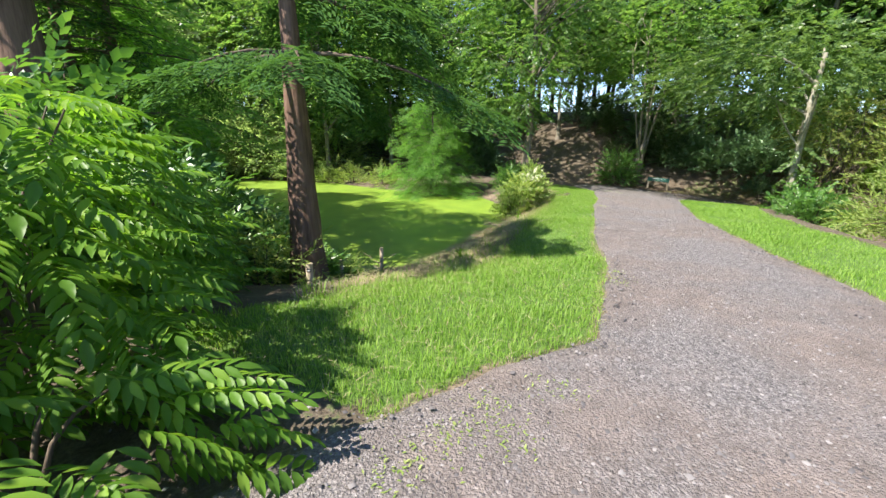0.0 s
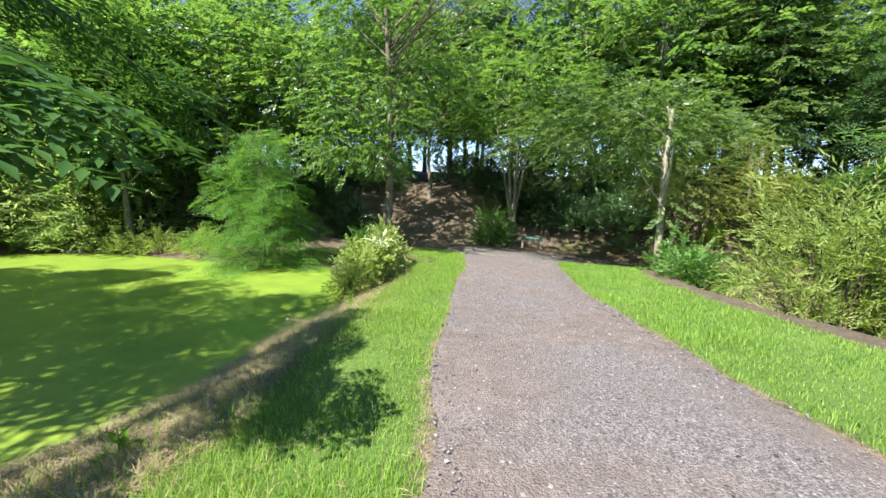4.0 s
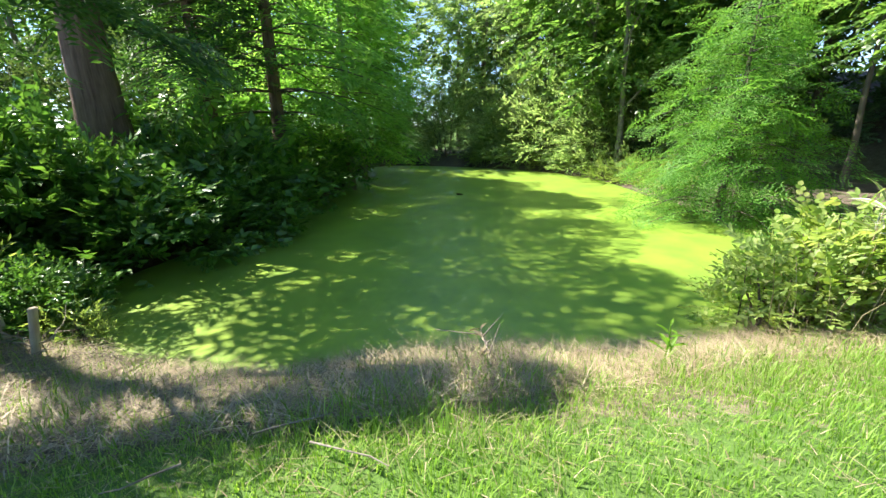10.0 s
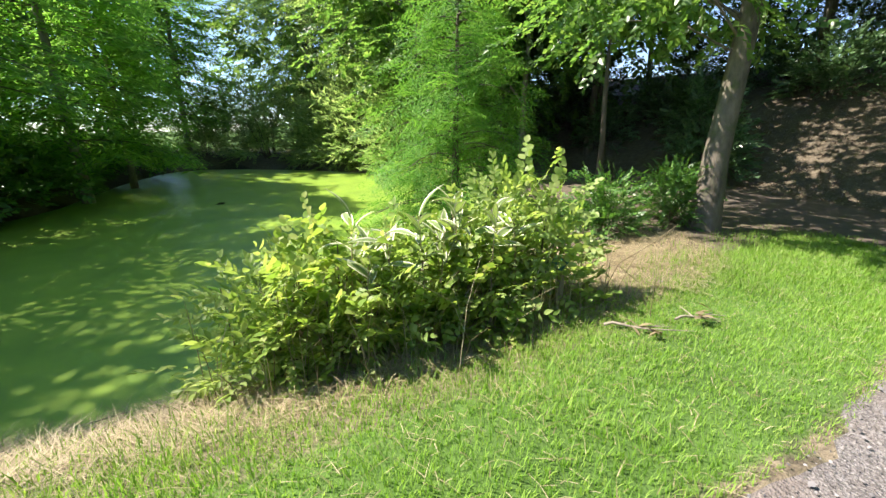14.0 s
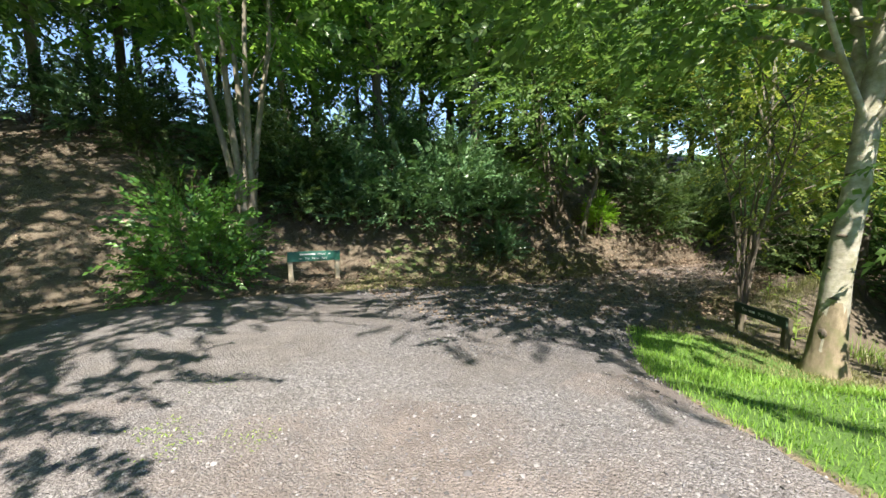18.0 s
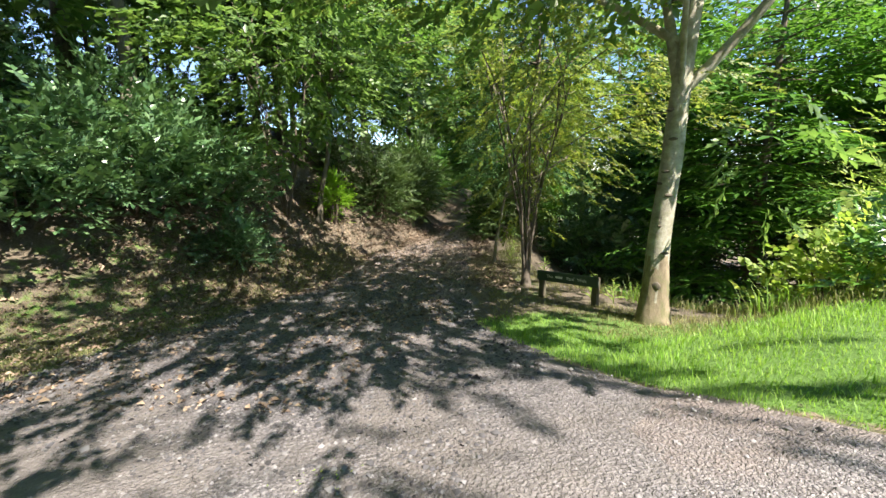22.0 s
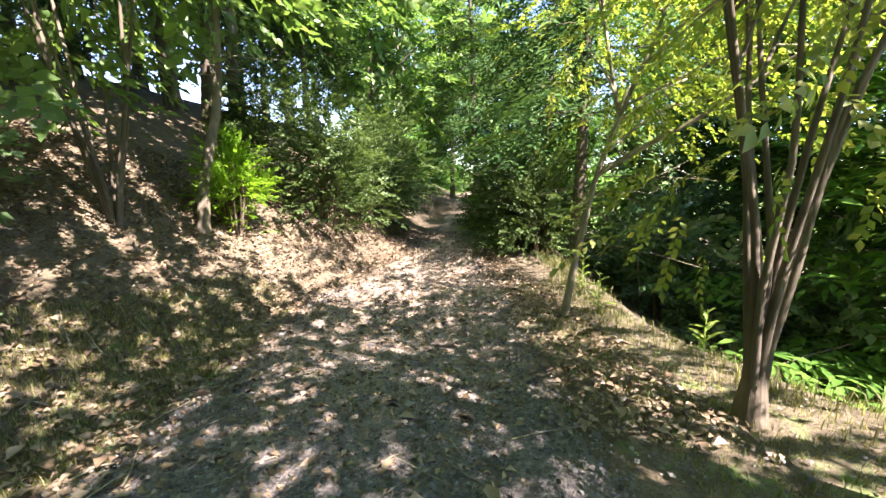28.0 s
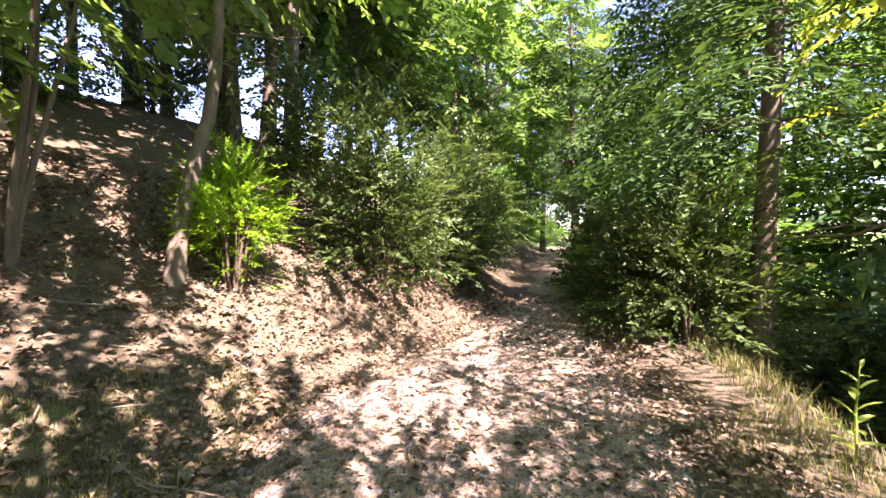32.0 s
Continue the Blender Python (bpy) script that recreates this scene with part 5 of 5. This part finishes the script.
# ---- bamboo and bramble clump on the bank ----
def rimmed_leaf(l, w):
    """A broad bamboo leaf with a pale withered margin."""
    t = np.linspace(0, 1, 8)
    half = w / 2 * np.sin(np.pi * (0.06 + 0.94 * t) ** 0.8)
    half[-1] = 0.001
    z = 0.1 * l * np.sin(t * 2.2) - 0.16 * l * t * t
    rows = []
    for k in (-1.0, -0.68, 0.0, 0.68, 1.0):
        rows.append(np.stack([half * k, t * l, z + abs(k) * half * 0.3], -1))
    V = np.stack(rows, 1).reshape(-1, 3)
    F = [(i * 5 + j, i * 5 + j + 1, (i + 1) * 5 + j + 1, (i + 1) * 5 + j) for i in range(7) for j in range(4)]
    me = mesh_np("leaf", V, np.array(F), M_BAMBOO, True)
    me.materials.append(M_RIM)
    me.polygons.foreach_set("material_index", np.array([1 if j in (0, 3) else 0 for i in range(7) for j in range(4)], dtype=np.int32))
    return me


def bank_clump():
    r = np.random.default_rng(81)
    line = resample(np.array([(2.85, 14.35), (3.2, 14.9), (3.6, 15.7), (4.0, 16.75)]), 6)
    mats = (M_PALE, M_BRAMBLE, M_PALE, M_BRAMBLE, M_PALE, M_PALE)
    for k, (x, y) in enumerate(line):
        ob = place("bramble_bush", x - 0.25, y + 0.05, "sunlit bramble and nettle growing over dry stalks", "bush", "growth on the bank")
        shrub(ob, 0.6, 0.6, 1.1 + 0.05 * k + 0.16 * math.sin(k * 1.7), 330, mats[k], SPRAY_ROUND if k % 2 else SPRAY_NETTLE, 82 + k, 0.85, 8)
    leaf = rimmed_leaf(0.33, 0.08)
    for k in range(16):
        base = line[r.integers(2, 6)] if k < 13 else line[1]
        x, y = base + r.normal(0, 0.22, 2) - np.array([0.1, 0])
        ob = place("bamboo", x, y, "broad-leaved dwarf bamboo with pale leaf margins", "bamboo", "growth on the bank", r.uniform(0, 360))
        h = r.uniform(1.0, 1.4)
        part("cane", mesh_np("cane", *tube(np.array([(0, 0, -0.1), (0.02, 0, h * 0.5), (0.06, 0.02, h)]), [0.008, 0.007, 0.004], 6), M_STRAW, True), ob)
        for q in range(7):
            f = part("leaf", leaf, ob)
            f.matrix_basis = Matrix.Translation((0.055, 0.02, h * (0.72 + 0.045 * q))) @ pose(0, 0, 0, r.uniform(-5, 55), r.uniform(-25, 25), q * 72 + r.uniform(-25, 25)) @ Matrix.Scale(r.uniform(0.75, 1.1), 4)
    # saplings with long lime leaves at the pond end
    long_leaf = mesh_np("leaf", *leaf_full(0.2, 0.05), M_LIME, True)
    for x, y, h in ((2.35, 14.15, 1.0), (2.5, 14.45, 0.7), (2.9, 15.6, 1.35), (3.0, 15.9, 1.25), (2.75, 15.2, 1.3)):
        ob = place("sapling", x, y, "slender sapling with long bright green leaves", "plant", "growth on the bank", r.uniform(0, 360))
        part("stem", mesh_np("stem", *tube(np.array([(0, 0, -0.1), (0.03, 0, h * 0.5), (0.02, 0.03, h)]), [0.008, 0.006, 0.003], 6), M_TWIG, True), ob)
        for q in range(14):
            f = part("leaf", long_leaf, ob)
            f.matrix_basis = Matrix.Translation((0.02, 0.015, h * (0.3 + 0.05 * q))) @ pose(0, 0, 0, r.uniform(5, 50), 0, q * 137 + r.uniform(-20, 20)) @ Matrix.Scale(r.uniform(0.7, 1.1), 4)
    # dead stalks among and in front of the leaves
    pcs = []
    for k in range(330):
        x, y = line[r.integers(0, 6)] + r.normal(0, 0.3, 2)
        z = hz(x, y)
        a, h = r.uniform(0, 6.28), r.uniform(0.2, 0.95)
        ln = r.uniform(0.05, 0.8)
        e = np.array([math.cos(a) * ln * h, math.sin(a) * ln * h, h])
        pcs.append(tube(np.array([(x, y, z - 0.03), np.array([x, y, z]) + e * [0.35, 0.35, 0.6], np.array([x, y, z]) + e]), [0.004, 0.003, 0.0015], 4))
    V, F = merge(pcs)
    tagged(new("dry_stalks", mesh_np("dry_stalks", V, F, M_STRAW)), "dead pale stalks standing and lying in the growth", "stalks", kind="stuff")


bank_clump()


# ---- grass, cut straw, fallen leaves, loose stones ----
def sample(poly, n, r):
    lo, hi = poly.min(0), poly.max(0)
    out = np.zeros((0, 2))
    while len(out) < n:
        p = lo + (hi - lo) * r.random((n * 2, 2))
        out = np.concatenate([out, p[inside(p[:, 0], p[:, 1], poly)]])
    return out[:n]


def blades(name, pts, h, w, material, label, seed, category="grass", flat=0.0):
    r = np.random.default_rng(seed)
    n = len(pts)
    z = height(pts[:, 0], pts[:, 1]) - (0.01 if flat == 0 else -0.03)
    a = r.uniform(0, 2 * np.pi, n)
    lean = r.uniform(0.1, 0.75, n) if flat == 0 else r.uniform(0.55, 1.0, n)
    x, y = pts[:, 0], pts[:, 1]
    tuft = 1.6 * (patchy(x, y, 1.6, 3) - 0.5) + 1.4 * (patchy(x, y, 0.35, 4) - 0.5)
    hh = h * r.uniform(0.5, 1.35, n) * (1 + 0.5 * tuft)
    d = np.stack([np.cos(a), np.sin(a)], -1)
    side = np.stack([-d[:, 1], d[:, 0]], -1) * (w * r.uniform(0.7, 1.3, n) / 2)[:, None]
    B = np.concatenate([pts, z[:, None]], -1)
    up = np.stack([d[:, 0] * lean * 0.45, d[:, 1] * lean * 0.45, np.full(n, 0.6) if flat == 0 else r.uniform(0.01, 0.12, n)], -1) * hh[:, None]
    tip = np.stack([d[:, 0] * lean * 1.25, d[:, 1] * lean * 1.25, np.full(n, 1.0) if flat == 0 else r.uniform(-0.05, 0.1, n)], -1) * hh[:, None]
    s3 = np.concatenate([side, np.zeros((n, 1))], -1)
    V = np.stack([B - s3, B + s3, B + up + s3 * 0.8, B + up - s3 * 0.8, B + tip], 1)
    k = (np.arange(n) * 5)[:, None, None]
    F = (np.array([(0, 1, 2), (0, 2, 3), (3, 2, 4)])[None] + k).reshape(-1, 3)
    tagged(new(name, mesh_np(name, V.reshape(-1, 3), F, material)), label, category, kind="stuff")


def build_grass():
    r = np.random.default_rng(91)
    a = sample(LAWN_L, 120000, r)
    blades("lawn_grass", a, 0.058, 0.006, M_GRASS, "short sunlit green lawn grass beside the pond", 92)
    b = sample(LAWN_R, 55000, r)
    shady = worn_lawn(b[:, 0], b[:, 1]) + r.normal(0, 0.12, len(b)) > 0.5
    blades("lawn_grass", b[~shady], 0.065, 0.007, M_GRASS, "short sunlit green grass along the path", 93)
    b = np.concatenate([b[shady], b[shady] + r.normal(0, 0.06, (shady.sum(), 2))])
    blades("worn_grass", b, 0.05, 0.006, M_DULLGRASS, "thin dull grass and straw round the grey-barked tree", 111)
    edge = resample(BANK, 400)
    t = edge[r.integers(0, 400, 15000)] + r.normal(0, 0.34, (15000, 2))
    t = t[t[:, 0] > -0.9]
    blades("long_grass", t, 0.11, 0.006, M_GRASS, "longer rough grass along the bank", 94)
    t = edge[r.integers(0, 400, 9000)] + r.normal(0, 0.4, (9000, 2))
    blades("hay", t[t[:, 0] > -1.2], 0.22, 0.004, M_DULLGRASS, "withered grass lying over the edge of the lawn", 108, flat=6.0)
    # cut grass lying on the bank
    p = sample(np.concatenate([BANK[2:14], POND_EAST[::-1]]), 42000, r)
    p = p[(p[:, 1] > 9.8) | (r.random(len(p)) < 0.6)]
    blades("cut_grass", p, 0.38, 0.0042, M_STRAW, "dry cut grass and reeds lying on the bank", 95, flat=6.0)
    p = sample(np.concatenate([BANK[1:8], POND_EAST[3::-1]]), 6000, r)
    blades("debris", p, 0.2, 0.008, M_TWIGGY, "grey-brown twigs and dead stems lying on the bank", 105, "debris", flat=6.0)
    p = sample(LAWN_L, 5000, r)
    blades("lawn_straw", p, 0.12, 0.004, M_STRAW, "dry clippings lying in the lawn", 106, flat=6.0)
    w = sample(np.concatenate([BANK[1:14], POND_EAST[::-1]]), 9000, r)
    w = w[np.hypot(w[:, 0] + 1.9, w[:, 1] - 5.4) > 0.7]
    blades("bank_weeds", w, 0.13, 0.009, M_GRASS, "scattered green weeds on the bank", 98)
    p = sample(np.array([(3.9, 17.0), (4.6, 16.6), (5.2, 18.2), (5.2, 20.0), (4.4, 21.4), (3.3, 20.2), (3.3, 18.4)]), 6000, r)
    blades("cut_grass", p, 0.28, 0.006, M_STRAW, "dry cut grass and dead reeds below the alder", 107, flat=6.0)
    tuft = np.array([(13.4, 15.05), (15.2, 15.5), (12.5, 14.3)])
    q = tuft[r.integers(0, 3, 330)] + r.normal(0, 0.14, (330, 2))
    blades("tall_grass", q, 0.28, 0.007, M_GRASS, "tall seeding grass at the edge of the slope", 99)


POND_EAST = np.array([(-2.2, 7.6), (-0.95, 8.4), (0.0, 9.3), (0.3, 10.3), (0.85, 11.2), (1.68, 12.5), (2.3, 14.1), (2.8, 17.2), (3.6, 19.5)])
build_grass()


def build_litter():
    r = np.random.default_rng(96)
    zones = [(np.array([(16.3, 17.2), (22, 15.9), (26, 15.0), (27, 18), (22, 24), (16.5, 24.5), (16.2, 22.6), (16.9, 21.0), (17.6, 19.5)]), 36000), (np.array([(4, 29.5), (7, 28.2), (9, 26.8), (14, 25.4), (16, 26), (15, 34), (3, 34)]), 13000),
             (np.array([(11, 25.3), (13.6, 23.6), (15.2, 22.6), (16.9, 21.2), (17.5, 24), (14, 26)]), 4000), (np.array([(14.6, 19), (17.6, 18.6), (17.6, 20), (15, 21.2)]), 1800), (np.array([(12.4, 20.6), (15, 18.9), (17.0, 18.6), (17.2, 20.4), (15.4, 22.3), (13.4, 23.6)]), 2200), (np.array([(17, 18.4), (20.5, 17.3), (21.0, 19.6), (17.2, 21.0)]), 2600)]
    for poly, n in zones:
        p = sample(poly, n, r)
        trodden = inside(p[:, 0], p[:, 1], np.concatenate([NORTH[7:12], RIGHT[18:12:-1]])) & (r.random(n) < 0.6)
        p = p[~trodden]
        n = len(p)
        z = height(p[:, 0], p[:, 1]) + r.uniform(0.03, 0.055, n)
        a = r.uniform(0, 6.28, n)
        d = np.stack([np.cos(a), np.sin(a), r.uniform(-0.25, 0.35, n)], -1)
        V, F = scatter(leaf_shape(0.052, 0.032, 0.3, 0.2), frames_of(d, np.array([0, 0, 1.0]) + r.normal(0, 0.35, (n, 3))), np.concatenate([p, z[:, None]], -1), r.lognormal(-0.15, 0.38, n))
        tagged(new("fallen_leaves", mesh_np("fallen_leaves", V, F, M_LITTER)), "dry brown fallen leaves scattered on the ground", "leaves", kind="stuff")


build_litter()


def build_stones():
    r = np.random.default_rng(97)
    c = resample(CENTRE[2:11], 600)[:, :2]
    n = 46000
    p = c[r.integers(0, 600, n)] + r.normal(0, 1.5, (n, 2))
    z = height(p[:, 0], p[:, 1]) + 0.03
    k = inside(p[:, 0], p[:, 1], LAWN_L) | inside(p[:, 0], p[:, 1], LAWN_R)
    p, z = p[~k], z[~k]
    n = len(p)
    oct_v = np.array([(1, 0, 0), (0, 1, 0), (-1, 0, 0), (0, -1, 0), (0, 0, 0.6), (0, 0, -0.6)]) * 0.0105
    oct_f = np.array([(0, 1, 4), (1, 2, 4), (2, 3, 4), (3, 0, 4)])
    d = unit(np.stack([r.normal(0, 1, n), r.normal(0, 1, n), r.normal(0, 0.3, n)], -1))
    V, F = scatter((oct_v, oct_f), frames_of(d, np.array([0, 0, 1.0]) + r.normal(0, 0.4, (n, 3))), np.concatenate([p, z[:, None]], -1), r.lognormal(-0.15, 0.4, n))
    tagged(new("loose_gravel", mesh_np("loose_gravel", V, F, M_STONE)), "loose grey stones on the gravel path", "gravel", kind="stuff")
    p = sample(np.concatenate([NORTH[6:11], RIGHT[17:10:-1], [(11.0, 20.0)]]), 26000, r)
    n = len(p)
    z = height(p[:, 0], p[:, 1]) + 0.036
    d = unit(np.stack([r.normal(0, 1, n), r.normal(0, 1, n), r.normal(0, 0.3, n)], -1))
    V, F = scatter((oct_v, oct_f), frames_of(d, np.array([0, 0, 1.0]) + r.normal(0, 0.5, (n, 3))), np.concatenate([p, z[:, None]], -1), r.lognormal(0.05, 0.45, n))
    tagged(new("loose_gravel", mesh_np("loose_gravel", V, F, M_DARKSTONE)), "coarse dark grey stones on the shaded path", "gravel", kind="stuff")


build_stones()


# ---- small things ----
def build_bits():
    r = np.random.default_rng(101)
    # thin grass on the shaded verges
    verge = np.array([(14.9, 18.3), (16.2, 17.9), (18.3, 17.4), (20.4, 16.7), (20.6, 15.7), (18.9, 16.1), (16.6, 16.3), (15.3, 16.9)])
    blades("verge_grass", sample(verge, 6500, r), 0.07, 0.006, M_DULLGRASS, "thin dull grass on the shaded verge", 102)
    bank = np.array([(12.8, 24.2), (15.2, 22.7), (17.0, 21.3), (19.2, 20.4), (21.0, 19.8), (21.2, 20.6), (19.4, 21.6), (17.6, 23.0), (15.4, 25.0)])
    blades("verge_grass", sample(bank, 42000, r), 0.06, 0.007, M_DULLGRASS, "sparse grass and moss on the shaded bank", 103)
    lip = resample(DROP[5:12], 300)
    t = lip[r.integers(0, 300, 5000)] + r.normal(0, 0.16, (5000, 2))
    blades("rough_grass", t, 0.16, 0.007, M_DULLGRASS, "rough dry grass along the lip of the slope", 104)
    # weeds in the gravel
    spots = np.array([(0.07, 1.8), (0.38, 1.81), (-0.21, 1.59), (0.76, 2.31), (0.3, 2.1), (2.17, 4.66), (2.3, 5.0), (8.57, 20.84), (8.6, 20.55), (8.9, 20.2), (11.66, 20.47), (9.3, 21.3), (5.2, 12.9)])
    w = spots[r.integers(0, len(spots), 900)] + r.normal(0, 0.1, (900, 2))
    z = height(w[:, 0], w[:, 1]) + 0.03
    a = r.uniform(0, 6.28, 900)
    V, F = scatter(leaf_shape(0.03, 0.012), frames_of(np.stack([np.cos(a), np.sin(a), r.uniform(0.1, 0.9, 900)], -1), np.tile([0, 0, 1.0], (900, 1))), np.concatenate([w, z[:, None]], -1), r.uniform(0.5, 1.2, 900))
    tagged(new("path_weeds", mesh_np("path_weeds", V, F, M_PALE)), "small bright weeds growing in the gravel", "weeds", kind="stuff")
    # loose twigs on the ground
    area = [((0.6, 8.8), (2.4, 13.5), 60), ((-2.2, 6.4), (0.4, 8.6), 130), ((16.2, 17), (22.5, 22), 170)]
    pcs = []
    for lo, hi, n in area:
        for k in range(n):
            x, y = r.uniform(lo[0], hi[0]), r.uniform(lo[1], hi[1])
            if inside(np.array([x]), np.array([y]), POND)[0]:
                continue
            a, ln = r.uniform(0, 6.28), r.uniform(0.12, 0.5)
            P = np.array([(x + math.cos(a) * ln * u + r.normal(0, 0.012), y + math.sin(a) * ln * u + r.normal(0, 0.012), 0) for u in (0, 0.35, 0.7, 1)])
            P[:, 2] = height(P[:, 0], P[:, 1]) + 0.035 + r.uniform(0, 0.05)
            pcs.append(tube(P, np.array([0.006, 0.005, 0.004, 0.002]) * r.uniform(0.6, 1.4), 4))
    tagged(new("fallen_twigs", mesh_np("fallen_twigs", *merge(pcs), M_PALEBARK)), "thin dry twigs lying on the ground", "twigs", kind="stuff")


def dead_branch(x, y, length, a, label, seed, lift=0.05):
    ob = place("dead_branch", x, y, label, "branch", "dead wood on the grass")
    r = np.random.default_rng(seed)
    d = np.array([math.cos(a), math.sin(a), 0.02])
    main = np.linspace(0, 1, 8)[:, None] * d * length + np.cumsum(r.normal(0, 0.012, (8, 3)), 0) + [0, 0, lift]
    part("main_stem", mesh_np("main_stem", *tube(main, np.linspace(0.014, 0.005, 8), 6, 0.2, seed), M_DEADWOOD, True), ob)
    for k in (2, 3, 4, 5, 6):
        e = d + np.array([r.normal(0, 0.7), r.normal(0, 0.7), r.uniform(-0.05, 0.25)])
        part("side_twig", mesh_np("side_twig", *tube(main[k] + np.linspace(0, 1, 4)[:, None] * e * length * 0.35, np.linspace(0.007, 0.002, 4), 5, 0.1, k), M_DEADWOOD, True), ob)
    curl = mesh_np("dry_leaf", *leaf_full(0.13, 0.05), M_STRAW, True)
    for k in range(7):
        part("dry_leaf", curl, ob, "", Matrix.Translation(Vector(main[r.integers(1, 8)])) @ pose(0, 0, 0.01, r.uniform(-20, 30), r.uniform(-40, 40), r.uniform(0, 360)))


def brash_pile(x, y, seed, n, label, rad, tall):
    """Heap of bare twigs."""
    ob = place("brash_pile", x, y, label, "twigs")
    r = np.random.default_rng(seed)
    for k in range(n):
        p = np.array([r.normal(0, rad * 0.4), r.normal(0, rad * 0.4), r.uniform(0.0, tall * 0.4)])
        a = r.uniform(0, 6.28)
        d = np.array([math.cos(a), math.sin(a), r.uniform(0.0, 0.9)]) * r.uniform(0.5, 1.0) * rad
        P = p + np.linspace(0, 1, 6)[:, None] * d + np.cumsum(r.normal(0, 0.02, (6, 3)), 0)
        part("twig", mesh_np("twig", *tube(P, np.linspace(0.007, 0.002, 6), 5, 0.1, k), M_DEADWOOD, True), ob)


def plaque(x, y, h, rz):
    ob = place("plant_label", x, y, "small tilted teal plant label on a pale post", "label", rz=rz)
    part_bm("post", box(0.06, 0.05, h + 0.15), M_POST, ob, "", pose(0, 0, (h - 0.15) / 2))
    part_bm("plate", box(0.24, 0.012, 0.13, 0.004), M_TEAL, ob, "", pose(0, -0.04, h + 0.03, -40, 0, 0))


def tall_weed(x, y, h, n, seed, mat):
    ob = place("tall_weed", x, y, "upright weed with long pale pointed leaves", "plant", "weeds by the path")
    r = np.random.default_rng(seed)
    part("stalk", mesh_np("stalk", *tube(np.array([(0, 0, -0.1), (0.02, 0.01, h * 0.5), (0.0, 0.03, h)]), [0.01, 0.008, 0.003], 6), mat, True), ob)
    lf = mesh_np("leaf", *leaf_full(0.2, 0.055), mat, True)
    for q in range(n):
        part("leaf", lf, ob, "", Matrix.Translation((0.012, 0.01, h * (0.12 + 0.86 * q / n))) @ pose(0, 0, 0, r.uniform(10, 50), 0, q * 137) @ Matrix.Scale(1.15 - 0.75 * q / n, 4))


build_bits()
dead_branch(4.75, 16.4, 0.5, 0.3, "dry pale branch lying on the lawn", 111)
dead_branch(5.2, 16.95, 0.4, 0.9, "dry pale branch with curled leaves lying on the lawn", 112)
dead_branch(13.55, 25.75, 0.9, 2.4, "dead pale branch lying behind the sign", 124, 0.12)
dead_branch(13.7, 25.35, 0.5, 0.4, "broken branch on the ground under the sign", 125)
dead_branch(1.75, 10.9, 0.6, 2.6, "pale broken branch on the bank", 113)
brash_pile(-1.25, 7.5, 114, 26, "tangle of bare twigs round a stake", 0.38, 0.5)
brash_pile(2.7, 17.0, 115, 34, "bare dark twigs sticking out over the water", 0.7, 0.5)
brash_pile(3.1, 19.6, 116, 30, "dry twigs and cut reeds heaped under the tree", 0.6, 0.35)
plaque(4.15, 16.75, 0.5, -35)
tall_weed(18.9, 16.35, 0.55, 12, 117, M_PALE)
tall_weed(17.75, 16.0, 0.45, 10, 118, M_PALE)
tall_weed(2.4, 12.4, 0.4, 9, 119, M_LIME)
tall_weed(0.35, 7.4, 0.28, 8, 120, M_LIME)
tall_weed(15.35, 16.35, 0.5, 10, 121, M_PALE)
tall_weed(15.1, 16.1, 0.45, 10, 122, M_PALE)
tall_weed(19.75, 15.95, 0.7, 13, 123, M_PALE)
